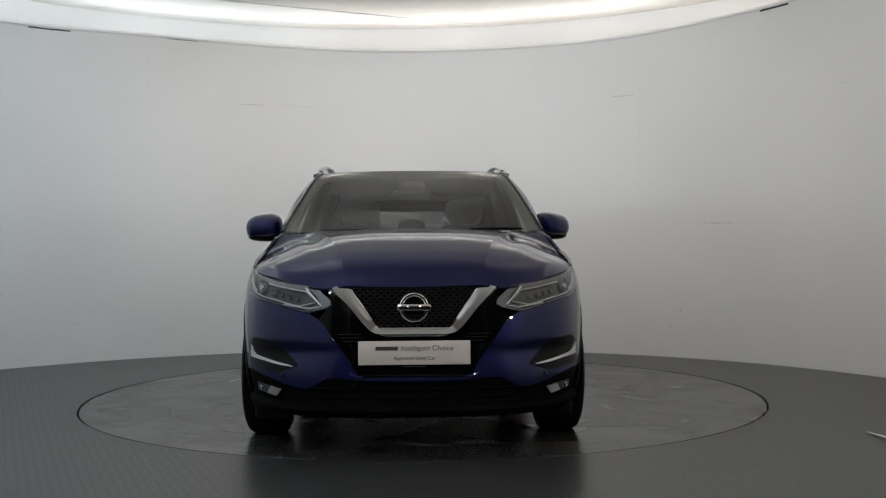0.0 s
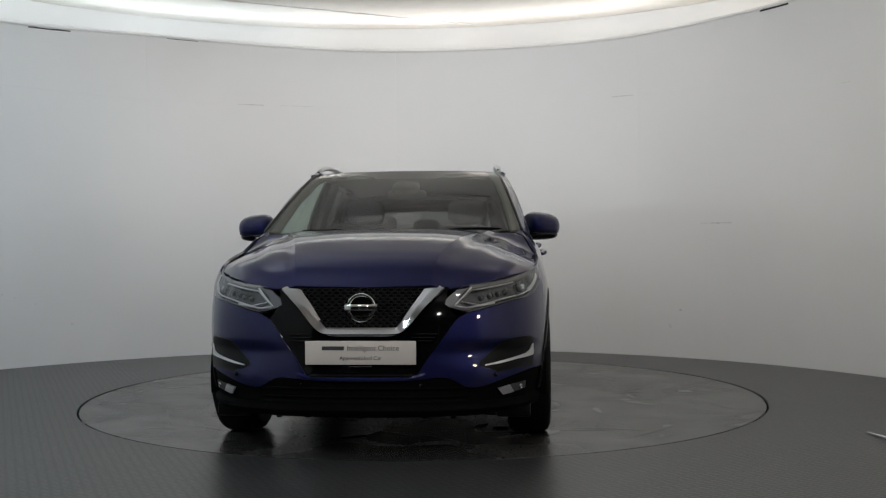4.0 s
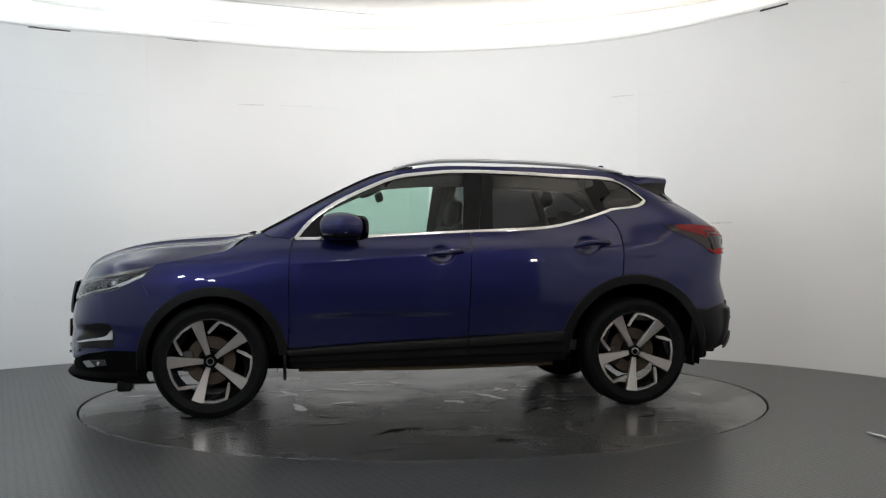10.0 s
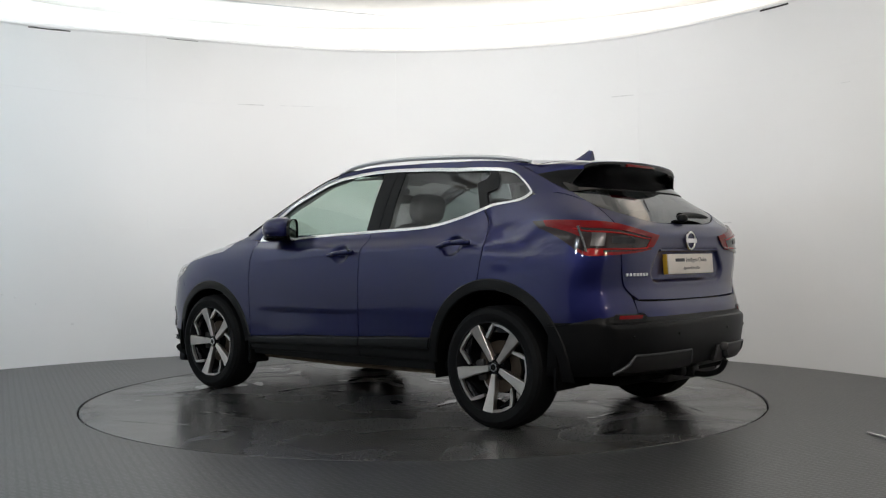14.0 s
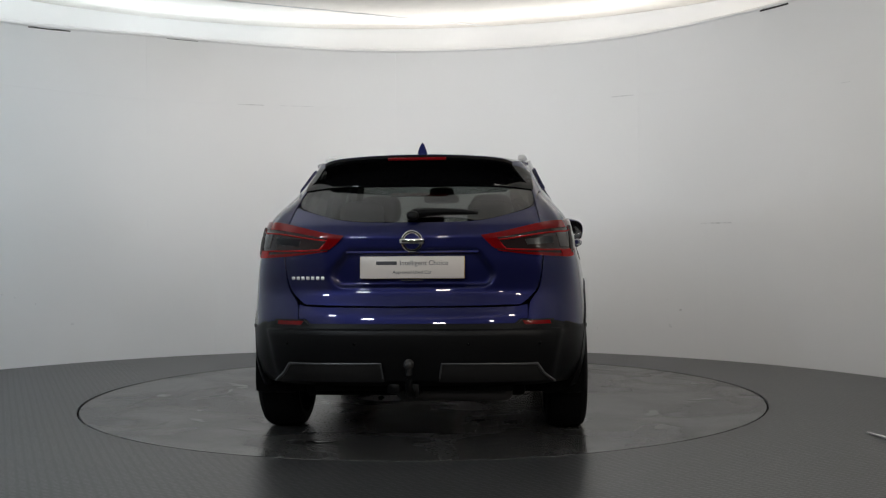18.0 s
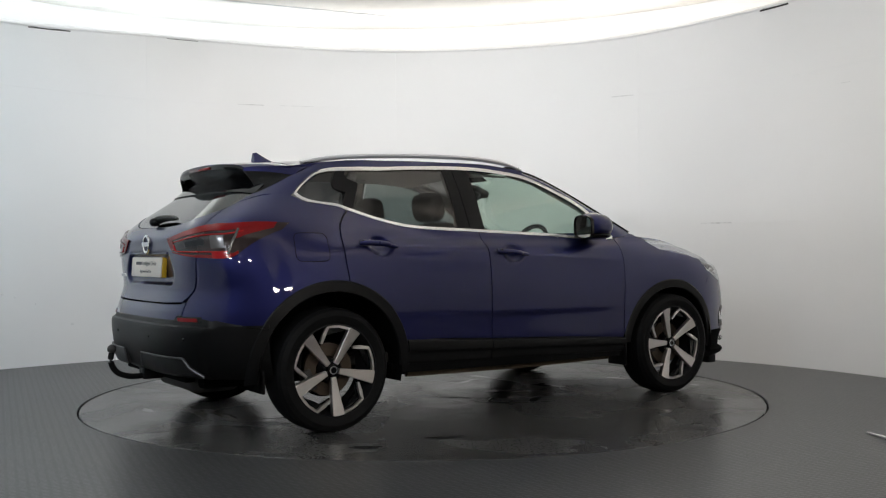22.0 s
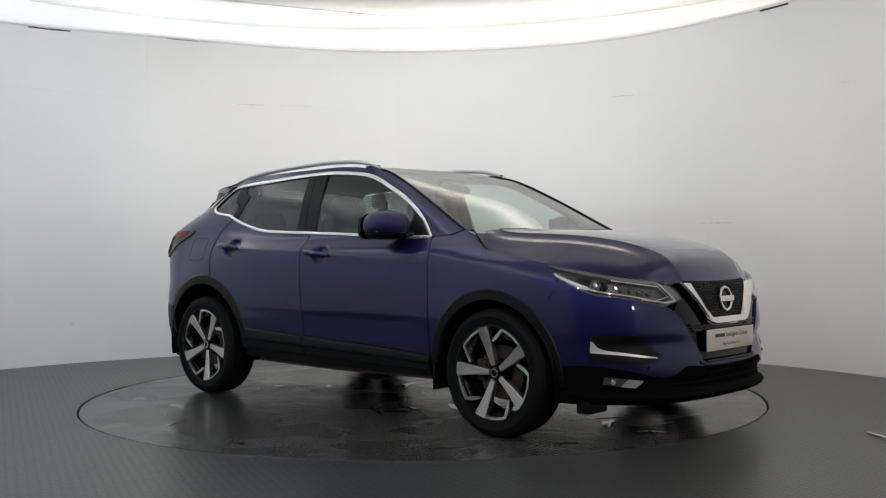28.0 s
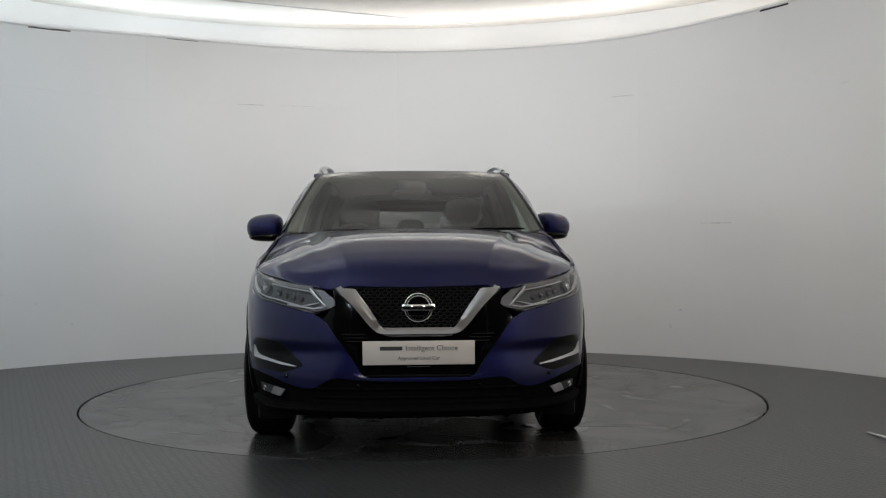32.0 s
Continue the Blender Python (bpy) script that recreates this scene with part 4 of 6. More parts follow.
    inner = mirrored_center([nose(y, z) for y, z in ((0.292, 0.806), (0.235, 0.73), (0.176, 0.648), (0.158, 0.630), (0.138, 0.623), (0.0, 0.622))], S_NOSE)
    O, I = polyline(outer, 90), polyline(inner, 90)
    D = np.stack([O, O * 0.9 + I * 0.1, O * 0.5 + I * 0.5, O * 0.12 + I * 0.88, I], 1)
    P = lay(D, 0.006)
    P[:, 0] += 0.010 * np.array([skin_normal(s, z) for s, z in D[:, 0]])
    P[:, 1] += 0.022 * np.array([skin_normal(s, z) for s, z in D[:, 1]])
    P[:, 2] += 0.016 * np.array([skin_normal(s, z) for s, z in D[:, 2]])
    P[:, 3] += 0.009 * np.array([skin_normal(s, z) for s, z in D[:, 3]])
    skin("chrome_grille_bar", P, CHROME, SHELL, 0.035, "broad chrome V-shaped grille bar")
    # badge: ring and bar
    p = skin_point(S_NOSE, 0.722)
    v, f = lathe([(0.052, 0.0), (0.052, 0.012), (0.056, 0.016), (0.064, 0.016), (0.068, 0.012), (0.068, 0.0)], 48, "z", True)
    badge = empty("front_badge", CAR)
    place = Matrix.Translation((p[0] + 0.006, 0, 0.722)) @ pose(0, 0, 0, 0, 84, 0)
    mesh_object("badge_ring", [place @ Vector(q) for q in v], f, CHROME, badge, "chrome ring")
    bm = box_bm(-0.016, 0.016, -0.078, 0.078, 0.004, 0.022, 0.005, 2)
    bm.transform(place)
    part("badge_bar", bm, CHROME, badge, "chrome bar")
    v, f = lathe([(0.0, 0.003), (0.053, 0.003), (0.053, 0.0)], 32, "z")
    mesh_object("badge_back", [place @ Vector(q) for q in v], f, GLOSS, badge)
    # lower black bumper with lip
    G = []
    ss = np.linspace(flank(1.70, 0.3)[0], 2 * S_NOSE - flank(1.70, 0.3)[0], 70)
    for s in ss:
        d = abs(s - S_NOSE) / (S_NOSE - ss[0])
        top = 0.385 if d < 0.17 else 0.385 + 0.02 * min(1, (d - 0.17) / 0.6)
        row = []
        for z, o in ((0.200, -0.10), (0.206, -0.02), (0.214, 0.014), (0.228, 0.034), (0.248, 0.036), (0.262, 0.022), (0.276, -0.014), (0.32, -0.022), (0.36, -0.018), (top + 0.004, -0.010)):
            zz = max(z, 0.2)
            o = o if o < 0.01 else 0.010 + (o - 0.010) * min(1.0, max(0.0, (1.0 - d) / 0.35))
            q = skin_point(s, zz) + (o + 0.004) * skin_normal(s, zz)
            row.append((q[0], q[1], z))
        G.append(row)
    skin("lower_bumper", G, MATT, SHELL, 0.01, "black plastic lower bumper with a lip")
    # daytime strips in dark pockets, fog lamps, headlamps
    panel("lamp_pocket", [nose(0.80, 0.425), nose(0.70, 0.42), nose(0.635, 0.412)], [nose(0.635, 0.412), nose(0.535, 0.452), nose(0.655, 0.560)],
          [nose(0.795, 0.565), nose(0.76, 0.572), nose(0.655, 0.560)], [nose(0.80, 0.425), nose(0.805, 0.50), nose(0.795, 0.565)], CLAD, 16, 10, off=0.003, thick=0.006, smooth=False)
    panel("daytime_lamp", [nose(0.800, 0.474), nose(0.72, 0.464), nose(0.64, 0.450), nose(0.575, 0.444)], [nose(0.575, 0.444), nose(0.573, 0.449)],
          [nose(0.800, 0.532), nose(0.795, 0.529), nose(0.782, 0.500), nose(0.765, 0.487), nose(0.70, 0.473), nose(0.573, 0.449)], [nose(0.800, 0.474), nose(0.800, 0.532)], SATIN, 24, 4, off=0.007, thick=0.006, label="silver boomerang daytime lamp", smooth=False)
    panel("fog_lamp", [nose(0.762, 0.318), nose(0.712, 0.308)], [nose(0.712, 0.308), nose(0.692, 0.344)], [nose(0.764, 0.352), nose(0.692, 0.344)], [nose(0.762, 0.318), nose(0.764, 0.352)], BEZEL, 8, 6, off=0.002, thick=0.008, label="clear front fog lamp", smooth=False)
    panel("indicator_lamp", [nose(0.710, 0.3075), nose(0.658, 0.299)], [nose(0.658, 0.299), nose(0.634, 0.333)], [nose(0.690, 0.3435), nose(0.634, 0.333)], [nose(0.710, 0.3075), nose(0.690, 0.3435)], SATIN, 6, 6, off=0.002, thick=0.008, label="pale front indicator lens", smooth=False)
    build_headlamps()


def build_headlamps():
    bottom = [flank(1.652, 0.903), flank(1.69, 0.862), flank(1.76, 0.822), flank(1.882, 0.768), nose(0.69, 0.744), nose(0.50, 0.700)]
    right = [nose(0.50, 0.700), nose(0.388, 0.742), nose(0.465, 0.822)]
    top = [flank(1.648, 0.912), flank(1.76, 0.893), flank(1.90, 0.868), nose(0.63, 0.843), nose(0.465, 0.822)]
    left = [bottom[0], top[0]]
    D = coons(bottom, right, top, left, 40, 10)
    for m in (False, True):
        lampo = empty("headlamp", CAR)
        sg = -1 if m else 1
        skin("lens", lay(D, 0.003), GL_L, lampo, 0.004, "clear headlamp lens", mirror=m)
        skin("housing", lay(D, -0.045), HOUSING, lampo, 0.01, "dark lamp housing", mirror=m)
        skin("upper_bezel", lay(np.stack([D[1:38, 8] * 0.4 + D[1:38, 9] * 0.6, D[1:38, 10]], 1), -0.010), LAMPG, lampo, 0.008, "silver upper bezel", mirror=m)
        skin("corner_guide", lay(D[2:13, 1:4], -0.012), SATIN, lampo, 0.006, "pale silver corner light guide", mirror=m)
        # light guide outline
        skin("inner_bezel", lay(D[8:18, 2:8], -0.034), GLOSS, lampo, 0.006, "black inner bezel", mirror=m)
        skin("inner_bezel", lay(D[17:36, 2:8], -0.035), BEZEL, lampo, 0.006, "grey inner bezel", mirror=m)
        skin("lower_bezel", lay(np.stack([D[6:41, 0], D[6:41, 0] * 0.55 + D[6:41, 1] * 0.45], 1), -0.008), LAMPG, lampo, 0.012, "silver lower bezel", mirror=m)
        skin("end_bezel", lay(D[37:41, 1:10], -0.010), LAMPG, lampo, 0.012, "silver inner end bezel", mirror=m)
        Q = [D[i, 2] for i in range(3, 35)] + [D[36, 5]] + [D[i, 8] for i in range(35, 18, -1)]
        pts = [skin_point(s, z) - 0.012 * skin_normal(s, z) for s, z in Q]
        v, f = tube([(q[0], q[1] * sg, q[2]) for q in pts], 0.0035, 6)
        mesh_object("light_guide", v, f, SATIN, lampo, "bright light guide strip")
        Q = polyline([D[30, 1], D[38, 2], D[39, 4], D[36, 9]], 24, False)
        pts = [skin_point(s, z) - 0.004 * skin_normal(s, z) for s, z in Q]
        v, f = tube([(q[0], q[1] * sg, q[2]) for q in pts], 0.0045, 6)
        mesh_object("light_guide", v, f, SATIN, lampo, "bright outer chevron of the light guide")
        for u, w, r, name, label in ((13, 5, 0.027, "projector", "chrome-ringed projector"), (21, 5, 0.015, "led_cell", "clear light cell"), (24, 5, 0.015, "led_cell", "clear light cell"),
                                     (27, 5, 0.015, "led_cell", "clear light cell"), (30, 5, 0.014, "led_cell", "clear light cell")):
            s, z = D[u, w]
            q, nrm = skin_point(s, z), skin_normal(s, z)
            mt = Matrix.Translation(Vector(q - 0.026 * nrm)) @ Vector(nrm).to_track_quat("Z", "Y").to_matrix().to_4x4()
            for prof, mat, nm, lb in (([(0.0, 0.010), (0.45, 0.007), (0.72, -0.002), (0.74, -0.01)], CHROME if name == "projector" else LAMPG, name, label),
                                      ([(0.78, -0.008), (0.82, 0.004), (0.95, 0.004), (1.0, -0.012)], LAMPG if name == "projector" else HOUSING, "lamp_ring", "grey ring round the light")):
                v, f = lathe([(a * r, h) for a, h in prof], 20, "z")
                vv = [mt @ Vector(p) for p in v]
                mesh_object(nm, [(p.x, p.y * sg, p.z) for p in vv], [g[::sg] for g in f], mat, lampo, lb)


def build_rear():
    def side_pts(l):
        return [tail(y, z) for y, z in l]
    sc = lambda z: tail_start(z) - ARC
    L = side_pts([(0.54, 0.722), (0.583, 0.755), (0.622, 0.805), (0.645, 0.918), (0.645, 1.02), (0.638, 1.10), (0.629, 1.16), (0.616, 1.218)])
    R = [(2 * sc(z) - s, z) for s, z in L]
    B = side_pts([(0.54, 0.722), (0.3, 0.715), (0.0, 0.713), (-0.3, 0.715), (-0.54, 0.722)])
    T = side_pts([(0.616, 1.218), (0.47, 1.168), (0.327, 1.138), (0.0, 1.130), (-0.327, 1.138), (-0.47, 1.168), (-0.616, 1.218)])
    panel("tailgate", B, R, T, L, PAINT, 130, 84, both=False)
    # rear window
    Lg = side_pts([(0.602, 1.222), (0.613, 1.262), (0.608, 1.31), (0.595, 1.36)])
    Rg = [(2 * sc(z) - s, z) for s, z in Lg]
    Bg = side_pts([(0.597, 1.222), (0.47, 1.174), (0.327, 1.144), (0.0, 1.136), (-0.327, 1.144), (-0.47, 1.174), (-0.597, 1.222)])
    Tg = side_pts([(0.59, 1.36), (0.3, 1.365), (0.0, 1.365), (-0.3, 1.365), (-0.59, 1.36)])
    panel("rear_window", Bg, Rg, Tg, Lg, GL_P, 30, 12, off=-0.004, both=False, thick=0.004, label="dark tinted rear window")
    # blue strip of the bumper
    rise = lambda y: 0.619 + 0.033 * soft_step((abs(y) - 0.515) / 0.006)
    b2, t2 = [tail(y, rise(y)) for y in np.linspace(0.572, -0.572, 61)], [tail(y, z) for y, z in ((0.572, 0.722), (0.53, 0.712), (0.3, 0.706), (0.0, 0.705), (-0.3, 0.706), (-0.53, 0.712), (-0.572, 0.722))]
    panel("rear_bumper", b2, [b2[-1], t2[-1]], t2, [b2[0], t2[0]], PAINT, 90, 8, both=False)
    # black lower bumper
    s0 = flank(-1.70, 0.45)[0]
    c = sc(0.45)
    G = []
    for s in np.linspace(s0, 2 * c - s0, 150):
        d = abs(s - c) / abs(s0 - c)
        top = 0.650 - 0.065 * max(0, (d - 0.55) / 0.45)
        row = []
        for z, o, proud in ((0.275, -0.08, 0), (0.30, -0.03, 0.004), (0.35, -0.008, 0.014), (0.44, 0.000, 0.018), (0.52, 0.002, 0.022), (0.565, 0.003, 0.024), (0.580, 0.003, 0.024), (0.594, 0.003, 0.020), (0.603, 0.003, 0.004), (top - 0.003, 0.001, -0.005)):
            q = skin_point(s, z)
            # the middle stands proud of the corners
            o += proud / (1 + math.exp((abs(q[1]) - 0.705 - 0.25 * max(0.0, z - 0.45)) / 0.010)) * soft_step((-1.90 - q[0]) / 0.015)
            row.append(q + o * skin_normal(s, z))
        G.append(row)
    skin("rear_lower_bumper", G, CLAD, SHELL, 0.01, "black plastic rear bumper")
    for sg in (1, -1):
        P = lay(coons([tail(0.675, 0.350), tail(0.56, 0.352), tail(0.135, 0.352)], [tail(0.135, 0.352), tail(0.15, 0.437)], [tail(0.605, 0.434), tail(0.15, 0.437)], [tail(0.675, 0.350), tail(0.632, 0.392), tail(0.605, 0.434)], 24, 6, False), 0.024)
        skin("skid_plate", P, plain("dark_silver_plastic", (0.018, 0.017, 0.0165), 0.4, 0.4) if sg == 1 else bpy.data.materials["dark_silver_plastic"], SHELL, 0.02, "dull silver skid plate", mirror=sg < 0)
        loop = polyline([tail(y, z) for y, z in ((0.690, 0.346), (0.634, 0.390), (0.606, 0.434), (0.15, 0.436), (0.138, 0.37))], 60, False)
        v, f = tube([(skin_point(q[0], q[1]) + 0.026 * skin_normal(q[0], q[1])) * np.array((1, sg, 1)) for q in loop], [0.005 + 0.003 * soft_step((abs(skin_point(*q)[1]) - 0.60) / 0.01) for q in loop], 8)
        mesh_object("skid_frame", v, f, bpy.data.materials["dull_silver"] if "dull_silver" in bpy.data.materials else plain("dull_silver", (0.09, 0.09, 0.092), 0.35, 0.5), SHELL, "dull silver frame of the skid plate")
        P = lay(coons([tail(0.685, 0.622), tail(0.555, 0.622)], [tail(0.555, 0.622), tail(0.545, 0.640)], [tail(0.680, 0.640), tail(0.545, 0.640)], [tail(0.685, 0.622), tail(0.680, 0.640)], 8, 3, False), 0.007)
        skin("reflector", P, RED, SHELL, 0.01, "red bumper reflector", mirror=sg < 0)
    # the raised black surround of each reflector
    for sg in (1, -1):
        P = lay(coons([tail(0.715, 0.606), tail(0.50, 0.606)], [tail(0.50, 0.606), tail(0.530, 0.634), tail(0.545, 0.648)], [tail(0.700, 0.648), tail(0.545, 0.648)], [tail(0.715, 0.606), tail(0.700, 0.648)], 14, 5, False), 0.003)
        skin("reflector_surround", P, CLAD, SHELL, 0.012, "black plastic round the reflector", mirror=sg < 0)
    # lamps
    bottom = [flank(-1.60, 1.105), flank(-1.70, 1.068), flank(-1.79, 1.020), flank(-1.875, 0.962), tail(0.70, 0.958), tail(0.55, 0.970), tail(0.43, 0.985)]
    right = [tail(0.43, 0.985), tail(0.395, 1.01), tail(0.342, 1.062)]
    top = [flank(-1.548, 1.142), flank(-1.70, 1.145), flank(-1.86, 1.136), tail(0.69, 1.130), tail(0.58, 1.108), tail(0.342, 1.062)]
    left = [bottom[0], top[0]]
    D = coons(bottom, right, top, left, 44, 10)
    for m in (False, True):
        rl = empty("tail_lamp", CAR)
        skin("smoked_lens", lay(D, 0.007), SMOKE, rl, 0.02, "smoked dark lens", mirror=m)
        skin("red_band", lay(D[2:45, 8:11], 0.010), RED, rl, 0.005, "red upper light band", mirror=m)
        skin("red_band", lay(D[12:45, 0:2], 0.010), RED, rl, 0.005, "red lower light band", mirror=m)
        skin("red_band", lay(D[42:45, 2:9], 0.0095), RED, rl, 0.005, "red inner light band", mirror=m)
        for pts in ([D[i, 7] for i in range(10, 43)] + [D[42, 5]] + [D[i, 2] for i in range(42, 16, -1)],):
            q3 = [skin_point(s, z) + 0.009 * skin_normal(s, z) for s, z in pts]
            v, f = tube([(q[0], q[1] * (-1 if m else 1), q[2]) for q in q3], 0.0045, 6)
            mesh_object("light_guide", v, f, REDL, rl, "bright red light guide line")
        skin("red_tip", lay(D[2:14, 5:9], 0.0092), RED, rl, 0.004, "red outer end of the lamp", mirror=m)
        v, f = tube([(q[0], q[1] * (-1 if m else 1), q[2]) for q in (skin_point(*D[16, 1]) + 0.012 * skin_normal(*D[16, 1]), skin_point(*D[14, 4]) + 0.012 * skin_normal(*D[14, 4]), skin_point(*D[12, 8]) + 0.012 * skin_normal(*D[12, 8]))], 0.0075, 8)
        mesh_object("divider", v, f, CLEARG, rl, "clear grey bar inside the lamp")
        skin("brake_block", lay(D[15:24, 0:3], 0.0115), REDL, rl, 0.004, "bright red brake lamp block", mirror=m)
        skin("reversing_lens", lay(D[17:24, 3:8], 0.0095), CLEARG, rl, 0.003, "clear reversing lamp lens", mirror=m)
        skin("indicator_lens", lay(D[26:37, 4:7], 0.0095), HOUSING, rl, 0.003, "clear indicator lens", mirror=m)
    # spoiler: blue top, rounded black lip, dark hollow underneath, fins at the window's sides
    P, Q = [], []
    for v in np.linspace(-1, 1, 41):
        av = abs(v)
        tipx = -1.745 + 0.060 * av ** 3
        end = (tipx, 0.502 * v, 1.497 - 0.022 * av ** 2 - 0.016 * av ** 14)
        top = (-1.436, 0.592 * v, 1.521 - 0.050 * av ** 2.5)
        P.append([(top[0] + (end[0] - top[0]) * u, top[1] + (end[1] - top[1]) * u, top[2] + (end[2] - top[2]) * u + 0.006 * math.sin(math.pi * u)) for u in np.linspace(0, 1, 8)])
        x, y, z = end
        zl = 1.332 - 0.022 * av ** 4
        low = skin_point(tail(0.612 * v, zl)[0], zl)
        Q.append([(x - 0.001, y, z - 0.004), (x - 0.004, y, z - 0.016), (x + 0.004, y, z - 0.030), (x + 0.04, y, z - 0.045), (x + 0.085, y * 1.03, z - 0.075),
                  (low[0] + 0.055, low[1] * 0.985, zl + 0.05), (low[0] - 0.004, low[1], zl)])
    sp = empty("spoiler", CAR)
    skin("spoiler_top", P, PAINT, sp, 0.012, inward=(-1.5, 0, 1.0))
    skin("spoiler_underside", Q, GLOSS, sp, 0.01, "gloss black spoiler lip and underside", inward=(-1.2, 0, 1.45))
    v, f = tube([(p[0][0] + 0.003, p[0][1], p[0][2] - 0.0015) for p in P], 0.0035, 6)
    mesh_object("roof_seam", v, f, MATT, sp, "dark seam between roof and spoiler")
    edge, low = P[-1], Q[-1]
    s0, s1, s2 = (skin_point(*tail(y, z)) for y, z in ((0.585, 1.478), (0.602, 1.418), (0.612, 1.312)))
    tip = np.array(edge[7])
    lip = np.array(low[1]) + np.array((0.002, 0, -0.004))
    for sg in (1, -1):
        G = coons([s1, s1 * 0.5 + lip * 0.5 + np.array((0, 0.008, 0.006)), lip], [lip, tip], [s0, edge[3], tip], [s1, (s0 + s1) / 2 + np.array((0, 0.006, 0.004)), s0], 14, 6)
        skin("spoiler_side", G, PAINT, sp, 0.006, mirror=sg < 0, inward=(-1.55, 0, 1.44))
        mid = np.array((0, 0.006, 0.0))
        G = coons([s1, (s1 + s2) / 2 + mid, s2], [s2, s2 * 0.55 + lip * 0.45 + np.array((0.020, -0.004, 0.0)), lip], [s1, (s1 + lip) / 2 + np.array((0, 0.008, 0.006)), lip], [s1, s1 + np.array((0, 0, 0.001))], 10, 8)
        skin("spoiler_fin", G, CLAD, sp, 0.006, "satin black side fin", mirror=sg < 0, inward=(-1.55, 0, 1.40))
    bm = box_bm(-1.757, -1.735, -0.155, 0.155, 1.466, 1.482, 0.004)
    part("brake_lamp", bm, RED, sp, "red high-level brake lamp")


def build_wheels():
    def one(side):
        w = empty("wheel", CAR)
        tw = 0.109
        prof = [(0.250, -tw + 0.016), (0.266, -tw), (0.30, -tw - 0.004), (0.325, -tw + 0.008), (0.338, -tw + 0.028), (0.342, -0.05), (0.342, 0.05), (0.338, tw - 0.028), (0.325, tw - 0.008), (0.30, tw + 0.004), (0.266, tw), (0.252, tw - 0.008)]
        v, f = lathe(prof, 72, "y")
        mesh_object("tyre", v, f, RUBBER, w, "black low-profile tyre", angle=25)
        prof = [(0.252, tw - 0.012), (0.257, tw - 0.004), (0.250, tw - 0.003), (0.243, tw - 0.02), (0.232, tw - 0.05), (0.215, -0.06), (0.243, -tw + 0.01)]
        v, f = lathe(prof, 72, "y")
        mesh_object("rim", v, f, PILLAR, w, "satin black rim barrel")
        v, f = lathe([(0.0, -0.03), (0.155, -0.03), (0.155, -0.045), (0.0, -0.045)], 48, "y")
        mesh_object("splash_plate", v, f, MATT, w, "black plate behind the brake disc")
        v, f = lathe([(0.2475, 0.099), (0.2485, 0.1005), (0.2525, 0.1005), (0.2535, 0.099)], 72, "y", True)
        mesh_object("rim_edge", v, f, ALU, w, "thin machined edge of the rim")
        # spokes: machined faces on black backs
        for k in range(5):
            a = radians(72 * k)
            ca, sa = math.cos(a), math.sin(a)

            def pt(r, t, h):
                return (r * ca - t * sa, h, r * sa + t * ca)
            face = [(0.040, -0.015, 0.015), (0.14, -0.023, 0.025), (0.250, -0.036, 0.040)]
            verts, faces = [], []
            for r, t0, t1 in face:
                h = 0.074 + 0.026 * (r / 0.25) ** 2
                verts += [pt(r, t0, h), pt(r, t0 + 0.003, h + 0.003), pt(r, t1 - 0.003, h + 0.003), pt(r, t1, h), pt(r, t1, h - 0.03), pt(r, t0, h - 0.03)]
            for i in range(2):
                for j in range(6):
                    j2 = (j + 1) % 6
                    faces.append((i * 6 + j, i * 6 + j2, (i + 1) * 6 + j2, (i + 1) * 6 + j))
            faces.append((12, 13, 14, 15, 16, 17))
            faces.append((5, 4, 3, 2, 1, 0))
            mesh_object("spoke", verts, faces, ALU, w, "machined alloy spoke", angle=20)
            # hook-shaped strip: along the rim, then inwards
            def pol(r, d):
                return (r * math.cos(a + radians(d)), r * math.sin(a + radians(d)))
            path = [pol(0.242, -8), pol(0.243, -23), pol(0.244, -39), pol(0.205, -47), pol(0.168, -57)]
            wd = [0.017, 0.017, 0.019, 0.021, 0.014]
            verts, faces = [], []
            for i, (x, z) in enumerate(path):
                p0, p1 = path[max(i - 1, 0)], path[min(i + 1, 4)]
                dx, dz = p1[0] - p0[0], p1[1] - p0[1]
                l = math.hypot(dx, dz)
                nx, nz = -dz / l * wd[i] / 2, dx / l * wd[i] / 2
                h = 0.098 if i < 3 else 0.090
                verts += [(x - nx, h, z - nz), (x + nx, h, z + nz), (x + nx, h - 0.02, z + nz), (x - nx, h - 0.02, z - nz)]
            for i in range(4):
                for j in range(4):
                    j2 = (j + 1) % 4
                    faces.append((i * 4 + j, i * 4 + j2, (i + 1) * 4 + j2, (i + 1) * 4 + j))
            faces += [(3, 2, 1, 0), (16, 17, 18, 19)]
            mesh_object("rim_strip", verts, faces, ALU, w, "machined hook-shaped strip", angle=20)
            # black web behind the strip
            q = [pol(0.248, -4), pol(0.249, -40), pol(0.155, -60), pol(0.195, -44)]
            verts = [(x, 0.072, z) for x, z in q] + [(x, 0.045, z) for x, z in q]
            mesh_object("spoke_web", verts, [(0, 1, 2, 3), (7, 6, 5, 4), (0, 4, 5, 1), (1, 5, 6, 2), (2, 6, 7, 3), (3, 7, 4, 0)], GLOSS, w, smooth=False)
        v, f = lathe([(0.0, 0.080), (0.028, 0.080), (0.032, 0.076), (0.034, 0.06), (0.062, 0.058), (0.070, 0.03), (0.07, 0.0)], 32, "y")
        mesh_object("hub", v, f, GLOSS, w, "black hub centre")
        v, f = lathe([(0.017, 0.081), (0.018, 0.084), (0.023, 0.084), (0.024, 0.081)], 28, "y", True)
        mesh_object("hub_ring", v, f, CHROME, w, "small chrome hub ring")
        for k in range(5):
            a = radians(72 * k + 36)
